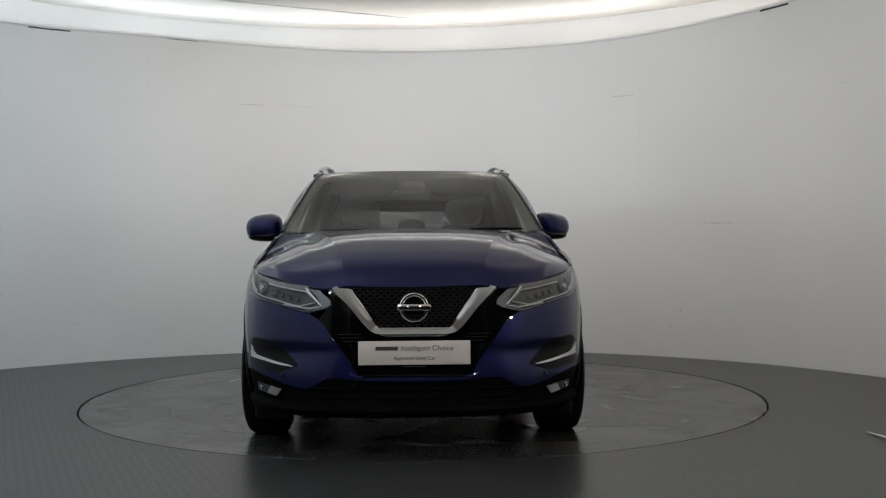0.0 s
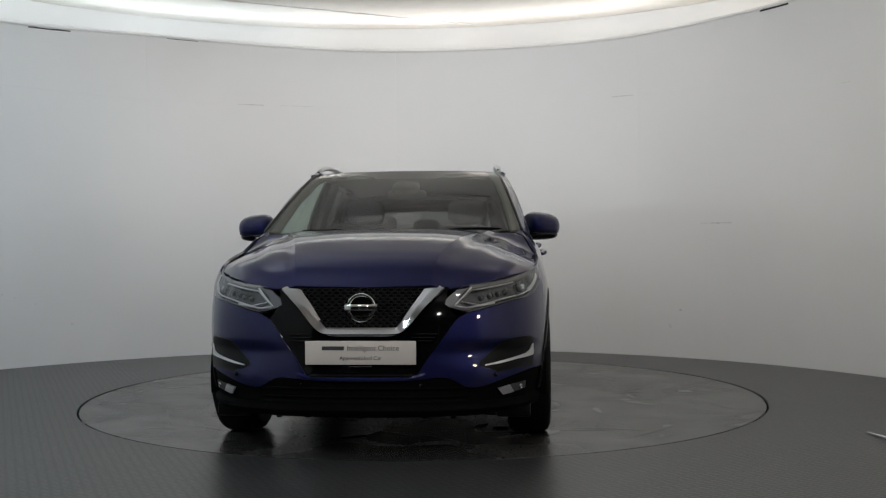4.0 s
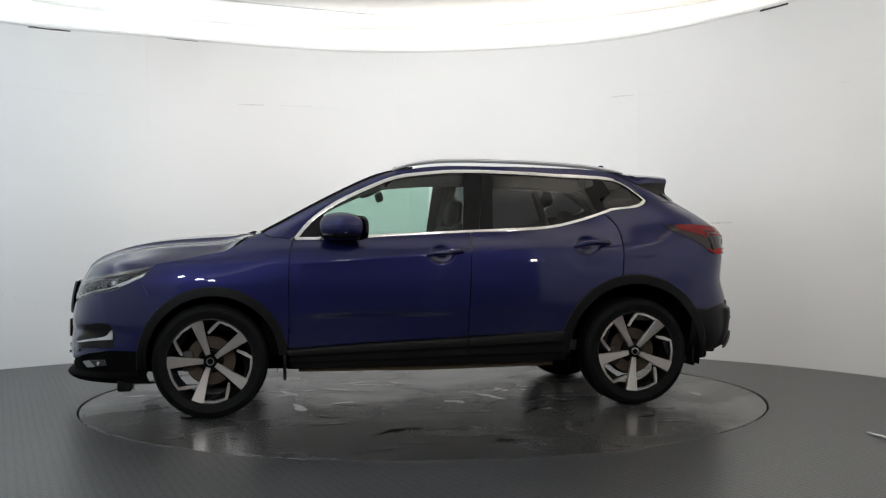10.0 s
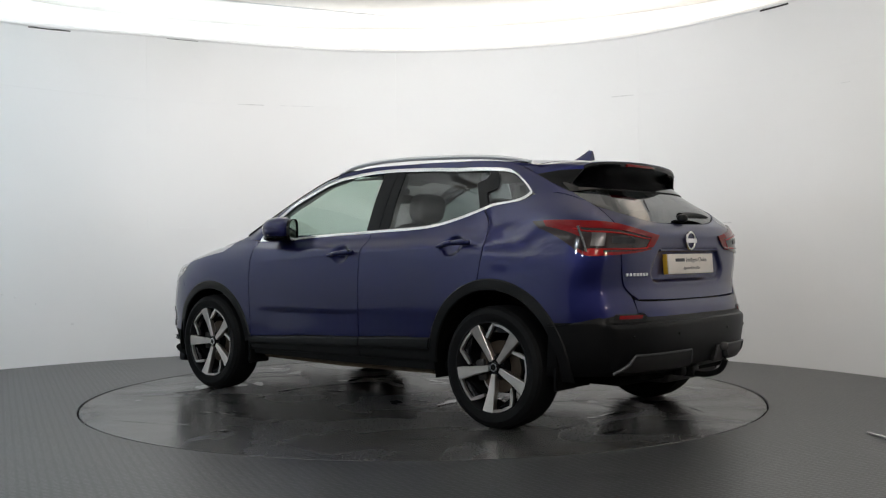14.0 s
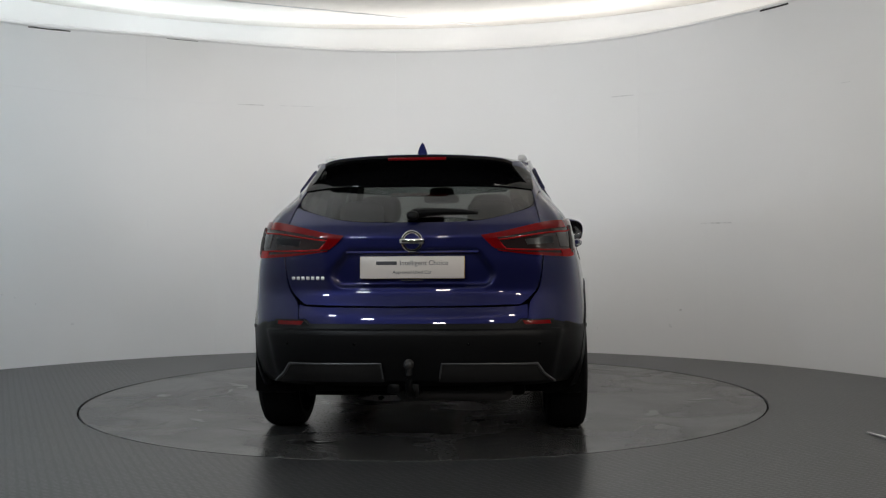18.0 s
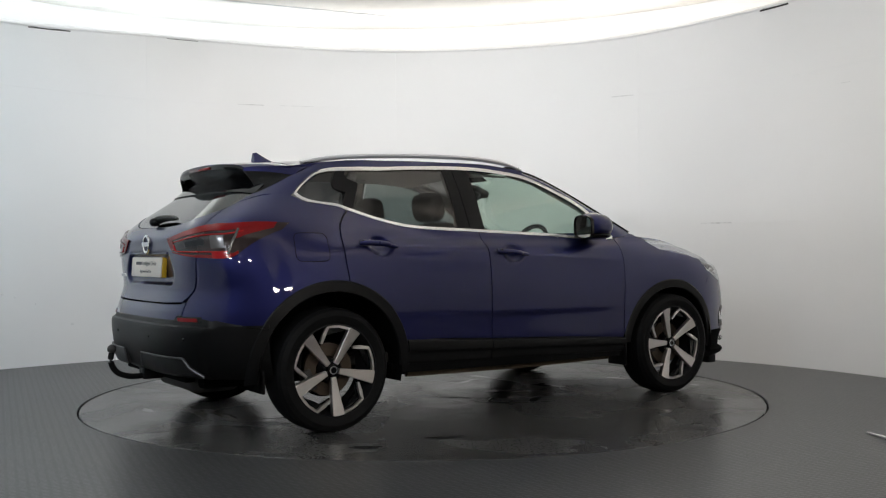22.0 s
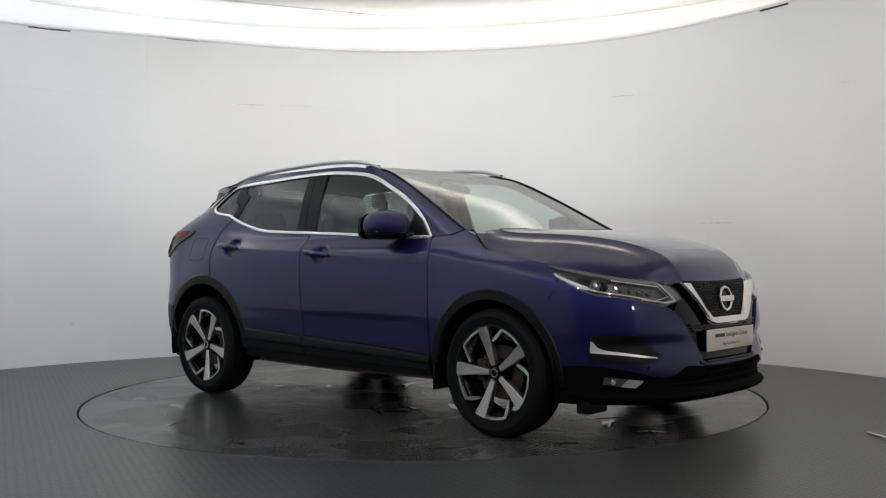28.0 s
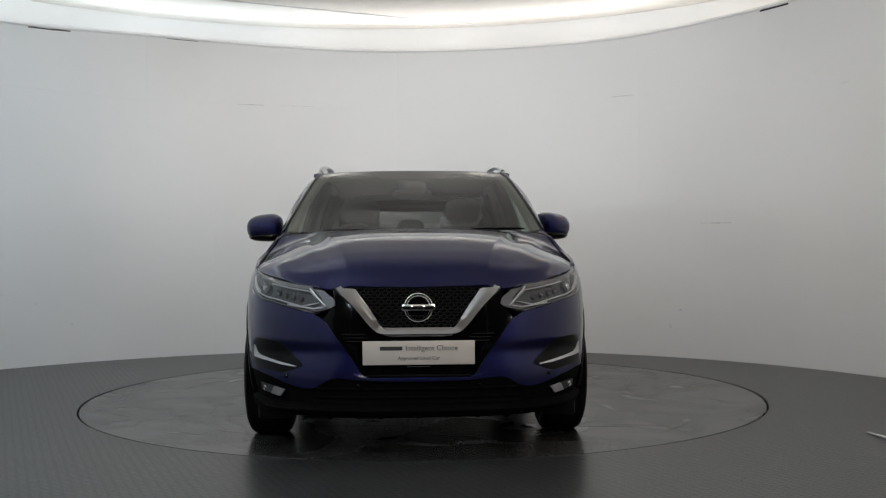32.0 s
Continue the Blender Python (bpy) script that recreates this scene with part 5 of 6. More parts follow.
            v, f = lathe([(0.0, 0.064), (0.008, 0.064), (0.010, 0.05)], 8, "y")
            mesh_object("wheel_nut", [(x + 0.05 * math.cos(a), y, z + 0.05 * math.sin(a)) for x, y, z in v], f, GLOSS, w)
        v, f = lathe([(0.075, 0.0), (0.075, 0.018), (0.145, 0.018), (0.145, -0.004), (0.075, -0.004)], 48, "y")
        mesh_object("brake_disc", v, f, RUST, w, "rusty brake disc")
        bm = box_bm(0.10, 0.165, -0.02, 0.035, -0.06, 0.06, 0.012)
        part("brake_caliper", bm, GREYP, w)
        return w
    first = one(1)
    spin = {("f", 1): 1, ("r", 1): 12, ("f", -1): -1.5, ("r", -1): 24}
    for (ax, sg), ang in spin.items():
        x = AXLE_F if ax == "f" else AXLE_R
        m = pose(x, 0.785 * sg, HUB_Z, 0, 0, 0 if sg > 0 else 180) @ pose(0, 0, 0, 0, ang, 0)
        if first.get("used"):
            w = copy_thing(first, m)
        else:
            w = first
            w.matrix_basis = m
            w["used"] = 1
    for o in scene.objects:
        if "used" in o.keys():
            del o["used"]


def build_underbody():
    bm = box_bm(-1.95, 2.05, -0.56, 0.56, 0.25, 0.36, 0.02)
    box_bm(-0.90, 0.88, -0.78, 0.78, 0.268, 0.34, 0.02, 2, bm)
    box_bm(1.0, 2.05, -0.56, 0.56, 0.35, 0.80, 0.02, 2, bm)
    box_bm(-2.0, -0.95, -0.56, 0.56, 0.35, 0.60, 0.02, 2, bm)
    part("underbody", bm, MATT, SHELL, "black underbody")
    for cx, rl in ((AXLE_F, 0.400), (AXLE_R, 0.440)):
        for sg in (1, -1):
            verts, faces = [], []
            n = 24
            for k in range(n + 1):
                a = radians(-12 + 204 * k / n)
                for y in (0.56, 0.87):
                    verts.append((cx + rl * math.cos(a), y * sg, HUB_Z + rl * math.sin(a)))
            for k in range(n):
                faces.append((2 * k, 2 * k + 1, 2 * k + 3, 2 * k + 2))
            verts += [(cx, 0.56 * sg, HUB_Z)]
            for k in range(n):
                faces.append((2 * k, 2 * k + 2, len(verts) - 1))
            mesh_object("arch_liner", verts, faces, MATT, SHELL, "black wheel arch liner")
    for sg in (1, -1):
        v, f = tube([(x, 0.775 * sg, 0.262 + 0.012 * abs(x)) for x in np.linspace(-0.80, 0.80, 17)], 0.020, 8, 0.9)
        mesh_object("sill_seam", v, f, DUST, SHELL, "dirty brown seam under the sill")
    # door linings and bulkheads keep the inside dark
    for sg in (1, -1):
        P = lay(np.array([[(x, z) for z in np.linspace(0.32 if x > -0.84 else HUB_Z + math.sqrt(max(0.0, 0.235 - (x - AXLE_R) ** 2)), float(belt_z(x)) - 0.01, 6)] for x in np.linspace(-1.2, 0.85, 16)]), -0.05)
        skin("door_lining", P, GREYP, SHELL, 0.01, "dark door lining", mirror=sg < 0)


build_side()
build_glass()
build_top()
build_front()
build_rear()
build_wheels()
build_underbody()

# ---- fittings of the car ----


def super_ellipsoid(c, h, n, nu=24, nv=16, keep=lambda p: True, shape=lambda x, y, z: (x, y, z)):
    def sp(a, e):
        return math.copysign(abs(a) ** e, a)
    e = 2 / n
    verts, faces = [], []
    for j in range(nv + 1):
        t = -math.pi / 2 + math.pi * j / nv
        for i in range(nu):
            a = 2 * math.pi * i / nu
            x, y, z = sp(math.cos(t), e) * sp(math.cos(a), e), sp(math.cos(t), e) * sp(math.sin(a), e), sp(math.sin(t), e)
            x, y, z = shape(x, y, z)
            verts.append((c[0] + h[0] * x, c[1] + h[1] * y, c[2] + h[2] * z))
    for j in range(nv):
        for i in range(nu):
            i2 = (i + 1) % nu
            faces.append((j * nu + i, j * nu + i2, (j + 1) * nu + i2, (j + 1) * nu + i))
    return verts, faces


def both_sides(name, verts, faces, mat, parent_of, label="", angle=35):
    for sg in (1, -1):
        v = [(p[0], p[1] * sg, p[2]) for p in verts]
        mesh_object(name, v, [f[::sg] for f in faces], mat, parent_of[sg], label, angle)


def build_mirrors():
    holder = {sg: empty("door_mirror", CAR) for sg in (1, -1)}

    # the left one is folded back a little
    fold = {1: Matrix.Translation((0.60, 0.83, 0)) @ pose(0, 0, 0, 0, 0, 26) @ Matrix.Translation((-0.60, -0.83, 0)), -1: Matrix.Translation((0, -0.020, 0))}

    def both(name, verts, faces, mat, label=""):
        for sg in (1, -1):
            v = [fold[sg] @ Vector((p[0], p[1] * sg, p[2])) for p in verts]
            mesh_object(name, v, [f[::sg] for f in faces], mat, holder[sg], label)

    def form(x, y, z):
        # the outer end is lower and slimmer, the back is flat, the upper edge slopes
        u = (y + 1) / 2
        xx = x * (1 - 0.30 * u) - 0.10 * u if x > 0 else x * 0.60 - 0.10 * u
        return xx, y, z * (1 - 0.12 * u) - (0.16 * u if z > 0 else -0.02 * u) - (0.10 * abs(x) if z > 0 else 0)
    v, f = super_ellipsoid((0.556, 0.906, 1.146), (0.150, 0.113, 0.092), 2.9, 40, 28, shape=form)
    both("cap", v, f, PAINT, "blue mirror cap")
    v, f = super_ellipsoid((0.555, 0.898, 1.088), (0.148, 0.110, 0.040), 2.6, 36, 16, shape=form)
    both("base", v, f, GLOSS, "black lower shell")
    ring = [(math.copysign(abs(math.cos(2 * math.pi * k / 32)) ** 0.62, math.cos(2 * math.pi * k / 32)), math.copysign(abs(math.sin(2 * math.pi * k / 32)) ** 0.62, math.sin(2 * math.pi * k / 32))) for k in range(32)]
    rows = ((0.470, 0.100, 0.076), (0.450, 0.100, 0.076), (0.450, 0.092, 0.068), (0.456, 0.091, 0.067))
    v = [(x - 0.012 * c, 0.906 + w * c, 1.132 + h * d - 0.006 * c) for x, w, h in rows for c, d in ring]
    f = [(j * 32 + k, j * 32 + (k + 1) % 32, (j + 1) * 32 + (k + 1) % 32, (j + 1) * 32 + k)[::-1] for j in range(3) for k in range(32)]
    both("mirror_frame", v, f, GLOSS, "black frame of the mirror glass")
    v = [(0.4565 - 0.012 * c, 0.906 + 0.0905 * c, 1.132 + 0.0665 * d - 0.006 * c) for c, d in ring] + [(0.461 - 0.012 * c, 0.906 + 0.0905 * c, 1.132 + 0.0665 * d - 0.006 * c) for c, d in ring]
    f = [tuple(range(32)), tuple(range(63, 31, -1))] + [(k, k + 32, (k + 1) % 32 + 32, (k + 1) % 32) for k in range(32)]
    both("mirror_glass", v, f, plain("mirror_silver", (0.50, 0.52, 0.54), 0.02, 1.0), "mirror glass")
    v, f = tube([(0.66, 0.765, 1.080), (0.60, 0.82, 1.082), (0.565, 0.87, 1.088)], [0.034, 0.028, 0.032], 12, 0.7)
    both_sides("stalk", v, f, GLOSS, holder, "black mirror stalk")
    # black triangle in the window's corner
    D = coons([(0.795, 1.076), (0.60, 1.078)], [(0.60, 1.078), (0.645, 1.225)], [(0.778, 1.098), (0.70, 1.182), (0.645, 1.225)], [(0.795, 1.076), (0.778, 1.098)], 8, 6)
    P = lay(D, -0.003)
    for sg in (1, -1):
        skin("corner_trim", P, PILLAR, holder[sg], 0.01, mirror=sg < 0)
    # indicator strip along the cap's lower edge
    v, f = tube([(0.660, 0.84, 1.112), (0.655, 0.91, 1.108), (0.632, 0.97, 1.104), (0.59, 1.006, 1.100)], 0.005, 6)
    both("indicator", v, f, LAMPG, "clear indicator strip")


def build_handles():
    for hx, hz, nm in ((-0.095, 0.970, "front_door_handle"), (-1.040, 1.014, "rear_door_handle")):
        holder = {sg: empty(nm, CAR) for sg in (1, -1)}
        pts = []
        for k in range(9):
            u = k / 8
            x = hx + 0.118 - 0.236 * u
            z = hz - 0.010 + 0.018 * u
            lift = 0.012 + 0.026 * math.sin(math.pi * min(max(u, 0.04), 0.96)) ** 0.6
            p = np.array((x, half_width(x, z), z)) + lift * skin_normal(x, z)
            pts.append(p)
        r = [0.010, 0.015, 0.017, 0.017, 0.017, 0.017, 0.018, 0.018, 0.013]
        v, f = tube(pts, r, 12, 0.95)
        v = [Vector(p) for p in v]
        both_sides("grip", v, f, PAINT, holder, "blue pull handle")
        c = skin_point(hx - 0.10, hz + 0.008) + 0.036 * skin_normal(hx - 0.10, hz + 0.008)
        v, f = super_ellipsoid(c, (0.007, 0.004, 0.005), 2.5, 10, 8)
        both_sides("button", v, f, GLOSS, holder)
    # fuel flap on the right side
    loop = []
    for k in range(41):
        a = 2 * math.pi * k / 40
        e = 0.35
        cx = math.copysign(abs(math.cos(a)) ** e, math.cos(a))
        cz = math.copysign(abs(math.sin(a)) ** e, math.sin(a))
        loop.append(flank(-1.44 + 0.098 * cx, 1.012 + 0.078 * cz))
    pts = [skin_point(s, z) - 0.0016 * skin_normal(s, z) for s, z in loop]
    v, f = tube([(p[0], -p[1], p[2]) for p in pts], 0.0028, 6)
    mesh_object("fuel_flap_gap", v, f, MATT, SHELL, "dark gap round the fuel flap")


def build_roof_fittings():
    line = [(0.20, 0.612, 1.506), (0.09, 0.602, 1.540), (-0.03, 0.593, 1.559), (-0.25, 0.585, 1.571), (-0.61, 0.578, 1.566), (-0.98, 0.568, 1.548), (-1.20, 0.558, 1.526), (-1.36, 0.550, 1.497)]
    pts = polyline(line, 40)
    holder = {sg: empty("roof_rail", CAR) for sg in (1, -1)}
    r = [0.013 + 0.009 * min(1, k / 5, (40 - k) / 5) for k in range(41)]
    v, f = tube(pts, r, 12, 0.62)
    both_sides("bar", v, f, RAIL, holder, "satin silver roof bar")
    for k in (2, 38):
        x, y, z = pts[k]
        for sg in (1, -1):
            part("foot", box_bm(x - 0.06, x + 0.06, y * sg - 0.010, y * sg + 0.010, z - 0.032, z - 0.004, 0.006), GLOSS, holder[sg], "black rail foot")
    # shark fin
    verts, faces = [], []
    for k in range(9):
        u = k / 8
        x = -1.225 - 0.185 * u
        top = 1.533 + (0.066 * min(1, u / 0.88) ** 1.5 if u < 0.95 else 0.060)
        for j in range(7):
            w = j / 6
            hw = (0.030 * math.sin(math.pi * min(u + 0.12, 0.6))) * (1 - w) ** 0.7 + 0.003
            z = 1.520 + (top - 1.520) * w
            verts += [(x, hw, z), (x, -hw, z)]
    for k in range(8):
        for j in range(6):
            a, b = k * 14 + j * 2, (k + 1) * 14 + j * 2
            faces += [(a, a + 2, b + 2, b), (a + 1, b + 1, b + 3, a + 3)]
        a, b = k * 14 + 12, (k + 1) * 14 + 12
        faces.append((a, a + 1, b + 1, b))
    e = 8 * 14
    for j in range(6):
        faces.append((e + 2 * j, e + 2 * j + 2, e + 2 * j + 3, e + 2 * j + 1))
    mesh_object("antenna", verts, faces, PAINT, CAR, "blue shark-fin antenna")


def lettering(text, height, mat, name, parent, place, width=None):
    cu = bpy.data.curves.new(name, "FONT")
    cu.body, cu.size, cu.align_x, cu.align_y, cu.extrude = text, height, "CENTER", "CENTER", 0.0004
    tmp = bpy.data.objects.new(name, cu)
    me = bpy.data.meshes.new_from_object(tmp)
    bpy.data.objects.remove(tmp)
    xs = [v.co.x for v in me.vertices]
    k = width / (max(xs) - min(xs)) if width else 1.0
    cx = (max(xs) + min(xs)) / 2
    for v in me.vertices:
        v.co.x = (v.co.x - cx) * k
    me.transform(place)
    me.materials.append(mat)
    ob = new(name, me)
    ob.parent = parent
    return ob


def build_plates():
    for nm, x, z, tilt, rz in (("front_plate", 2.236, 0.515, 0, 90), ("rear_plate", -2.070, 0.905, -4, -90)):
        pl = empty(nm, CAR)
        M = pose(x, 0, z, 0, 0, rz) @ pose(0, 0, 0, 90 + tilt, 0, 0)
        if nm == "rear_plate":
            bm = box_bm(-0.262, 0.262, -0.056, 0.056, -0.030, -0.004, 0.003)
            bm.transform(M)
            part("backing", bm, YELLOW, pl, "yellow plate behind the show plate")
        else:
            bm = box_bm(-0.262, 0.262, -0.056, 0.056, -0.030, -0.004, 0.003)
            bm.transform(M)
            part("backing", bm, GLOSS, pl)
        bm = box_bm(-0.260, 0.260, -0.0555, 0.0555, -0.004, 0.004, 0.0035)
        bm.transform(M)
        part("plate", bm, WHITEP, pl, "off-white show plate with dark lettering")
        T = M @ Matrix.Translation((0, 0, 0.0046))
        bm = box_bm(-0.180, -0.076, 0.012, 0.030, 0.0042, 0.0048)
        bm.transform(M)
        part("name_bar", bm, INK, pl, "dark bar of the maker's name")
        lettering("Intelligent Choice", 0.034, INK, "lettering", pl, T @ Matrix.Translation((0.060, 0.021, 0)), 0.240)
        lettering("Approved Used Car", 0.024, INK, "lettering", pl, T @ Matrix.Translation((0, -0.025, 0)), 0.195)
        bm = box_bm(-0.055, 0.055, -0.066, -0.061, -0.002, 0.001)
        bm.transform(M)
        part("dealer_bar", bm, GREYP, pl)
    # rear badge: ring and bar
    badge = empty("rear_badge", CAR)
    M = pose(skin_point(tail(0, 1.035)[0], 1.035)[0] - 0.004, 0, 1.035, 0, -90, 0)
    v, f = lathe([(0.040, 0.0), (0.040, 0.006), (0.043, 0.009), (0.051, 0.009), (0.054, 0.006), (0.054, 0.0)], 40, "z", True)
    mesh_object("badge_ring", [M @ Vector(q) for q in v], f, CHROME, badge, "chrome ring")
    bm = box_bm(-0.013, 0.013, -0.062, 0.062, 0.002, 0.012, 0.004)
    bm.transform(M)
    part("badge_bar", bm, CHROME, badge, "chrome bar")
    # model name as plain blocks
    nameplate = empty("model_name", CAR)
    for k in range(7):
        y = 0.606 - 0.0255 * k
        p = skin_point(*tail(y, 0.852))
        bm = box_bm(p[0] - 0.005, p[0] + 0.004, y - 0.0085, y + 0.0085, 0.844, 0.861, 0.003)
        part("letter_block", bm, SATIN, nameplate)


def build_tail_fittings():
    # tow bar
    tow = empty("tow_bar", CAR)
    neck = polyline([(-2.270, 0, 0.43), (-2.276, 0, 0.375), (-2.245, 0, 0.315), (-2.17, 0, 0.285), (-2.06, 0, 0.287), (-1.98, 0, 0.30)], 20)
    v, f = tube(neck, 0.017, 12)
    mesh_object("neck", v, f, CLAD, tow, "black swan neck")
    v, f = super_ellipsoid((-2.270, 0, 0.445), (0.025, 0.025, 0.026), 2, 20, 14)
    mesh_object("ball", v, f, GREYP, tow, "tow ball")
    part("bracket", box_bm(-2.10, -1.98, -0.035, 0.035, 0.262, 0.330, 0.012), CLAD, tow)
    part("cross_beam", box_bm(-2.03, -1.97, -0.5, 0.5, 0.285, 0.335, 0.01), MATT, tow)
    part("socket", box_bm(-2.08, -2.00, 0.06, 0.13, 0.275, 0.335, 0.02), CLAD, tow)
    # plate housing: ledge over the plate with the handle
    G = []
    for y in np.linspace(-0.33, 0.33, 13):
        p = skin_point(*tail(y, 0.98))
        G.append([(p[0] + 0.012, y, 0.992), (p[0] - 0.010, y, 0.987), (p[0] - 0.012, y, 0.978), (p[0] + 0.01, y, 0.970)])
    skin("tailgate_ledge", G, PAINT, SHELL, 0.006, inward=(-1.9, 0, 0.95))
    # rear wiper
    wp = empty("rear_wiper", CAR)
    c = skin_point(*tail(0, 1.155)) + np.array((-0.03, 0, 0.008))
    v, f = super_ellipsoid(c, (0.03, 0.032, 0.024), 2.6, 18, 12)
    mesh_object("pivot_cap", v, f, CLAD, wp, "black pivot cap")
    arm = []
    for k in range(9):
        y = -0.33 * k / 8
        z = 1.166 + 0.010 * math.sin(math.pi * k / 8)
        arm.append(skin_point(*tail(y, z)) + np.array((-0.028, 0, 0.008)))
    v, f = tube(arm, [0.024, 0.023, 0.021, 0.019, 0.018, 0.017, 0.015, 0.012, 0.006], 10)
    mesh_object("arm", v, f, CLAD, wp, "black wiper arm")
    # mud flaps
    for x, y0, y1, z0, z1 in ((-1.725, 0.66, 0.848, 0.235, 0.42), (0.885, 0.70, 0.87, 0.212, 0.40)):
        for sg in (1, -1):
            bm = box_bm(x - 0.010, x + 0.010, min(y0 * sg, y1 * sg), max(y0 * sg, y1 * sg), z0, z1, 0.008)
            part("mud_flap", bm, CLAD, SHELL, "black mud flap")
    for sg in (1, -1):
        bm = box_bm(1.79, 1.87, 0.62 * sg if sg > 0 else -0.79, 0.79 if sg > 0 else 0.62 * sg, 0.160, 0.24, 0.012)
        part("air_deflector", bm, CLAD, SHELL, "black air deflector ahead of the wheel")
    # exhaust silencer and beams under the car
    part("silencer", box_bm(-1.98, -1.70, -0.50, 0.10, 0.22, 0.33, 0.05, 4), GREYP, SHELL, "grey exhaust silencer")
    v, f = tube([(-1.6, -0.2, 0.25), (-0.6, -0.15, 0.22), (0.6, -0.12, 0.22)], 0.03, 10)
    mesh_object("exhaust_pipe", v, f, RUST, SHELL, "rusty exhaust pipe")
    for sg in (1, -1):
        v, f = tube([(-1.323, 0.7 * sg, 0.33), (-1.25, 0.4 * sg, 0.27), (-1.25, 0, 0.27)], 0.035, 8)
        mesh_object("suspension_arm", v, f, MATT, SHELL)
        v, f = tube([(1.323, 0.7 * sg, 0.33), (1.30, 0.4 * sg, 0.28), (1.30, 0, 0.30)], 0.03, 8)
        mesh_object("suspension_arm", v, f, MATT, SHELL)


def build_front_fittings():
    # front wipers on the cowl
    for nm, y0, y1 in (("wiper", 0.64, 0.25), ("wiper", -0.05, -0.52)):
        wp = empty("front_wiper", CAR)
        def on(y, up):
            w = abs(y / 0.735) ** 2.2
            return (1.125 - 0.105 * w - 0.75 * up * 0.02 + 0.004, y, 1.085 + 0.027 * w + 0.009 + 0.008 * up)
        v, f = tube([on(y0 + (y1 - y0) * k / 8, 0.6 * math.sin(math.pi * k / 8)) for k in range(9)], [0.004, 0.008, 0.010, 0.011, 0.011, 0.010, 0.009, 0.008, 0.005], 8)
        mesh_object("blade", v, f, MATT, wp, "black wiper blade")
        v, f = tube([(1.15 - 0.1 * abs(y1 / 0.735) ** 2.2, y1 - 0.02, 1.090), on((y0 + y1) / 2, 1.4)], [0.015, 0.009], 8)
        mesh_object("arm", v, f, MATT, wp, "black wiper arm")
        v, f = super_ellipsoid((1.15 - 0.1 * abs(y1 / 0.735) ** 2.2, y1 - 0.02, 1.086), (0.024, 0.028, 0.016), 2.4, 14, 8)
        mesh_object("pivot_cap", v, f, MATT, wp)
    # lower intake
    G = []
    for y in np.linspace(-0.50, 0.50, 21):
        p = skin_point(*nose(y, 0.33))
        G.append([(p[0] - 0.012, y, 0.278), (p[0] - 0.03, y, 0.31), (p[0] - 0.03, y, 0.35), (p[0] - 0.008, y, 0.385)])
    skin("lower_intake", G, MATT, SHELL, 0.004, "dark lower intake", inward=(1.5, 0, 0.33))
    for z in (0.305, 0.345):
        pts = [skin_point(*nose(y, z)) + np.array((-0.012, 0, 0)) for y in np.linspace(-0.48, 0.48, 17)]
        v, f = tube(pts, 0.006, 6)
        mesh_object("intake_slat", v, f, MATT, SHELL)
    # bar under the plate
    pts = [skin_point(*nose(y, 0.408)) + np.array((0.002, 0, 0)) for y in np.linspace(-0.24, 0.24, 11)]
    v, f = tube(pts, 0.010, 8)
    mesh_object("grille_bar", v, f, GLOSS, SHELL, "gloss black lower grille bar")
    # teeth of the undertray
    for k in range(7):
        y = -0.42 + 0.14 * k
        bm = box_bm(2.02, 2.10, y - 0.012, y + 0.012, 0.190, 0.225, 0.004)
        part("tray_fin", bm, MATT, SHELL)
    # fog lamp details
    for sg in (1, -1):
        s, z = nose(0.738, 0.332)
        q, n = skin_point(s, z), skin_normal(s, z)
        v, f = lathe([(0.0, 0.003), (0.007, 0.005), (0.010, 0.003), (0.012, 0.005), (0.0135, 0.0)], 20, "z")
        mt = Matrix.Translation(q + 0.004 * n) @ Vector(n).to_track_quat("Z", "Y").to_matrix().to_4x4()
        vv = [mt @ Vector(p) for p in v]
        mesh_object("fog_reflector", [(p.x, p.y * sg, p.z) for p in vv], [g[::sg] for g in f], CHROME, SHELL)
    # parking sensors
    for y in (0.62, 0.28, -0.28, -0.62):
        for fn, z in ((nose, 0.365 if abs(y) < 0.4 else 0.40), (tail, 0.53)):
            s, zz = fn(y, z)
            q, n = skin_point(s, zz), skin_normal(s, zz)
            if q[1] * y < 0:
                q = q * np.array((1, -1, 1))
            v, f = super_ellipsoid(q + (0.006 if fn is nose else 0.021) * n, (0.009, 0.009, 0.009), 2, 10, 8)
            mesh_object("parking_sensor", v, f, GLOSS, SHELL)


def rounded(name, x0, x1, y0, y1, z0, z1, n, mat, parent, label="", tilt=0.0):
    c = ((x0 + x1) / 2, (y0 + y1) / 2, (z0 + z1) / 2)
    v, f = super_ellipsoid((0, 0, 0), ((x1 - x0) / 2, (y1 - y0) / 2, (z1 - z0) / 2), n, 24, 14)
    M = Matrix.Translation(c) @ pose(0, 0, 0, 0, tilt, 0)
    return mesh_object(name, [M @ Vector(p) for p in v], f, mat, parent, label)


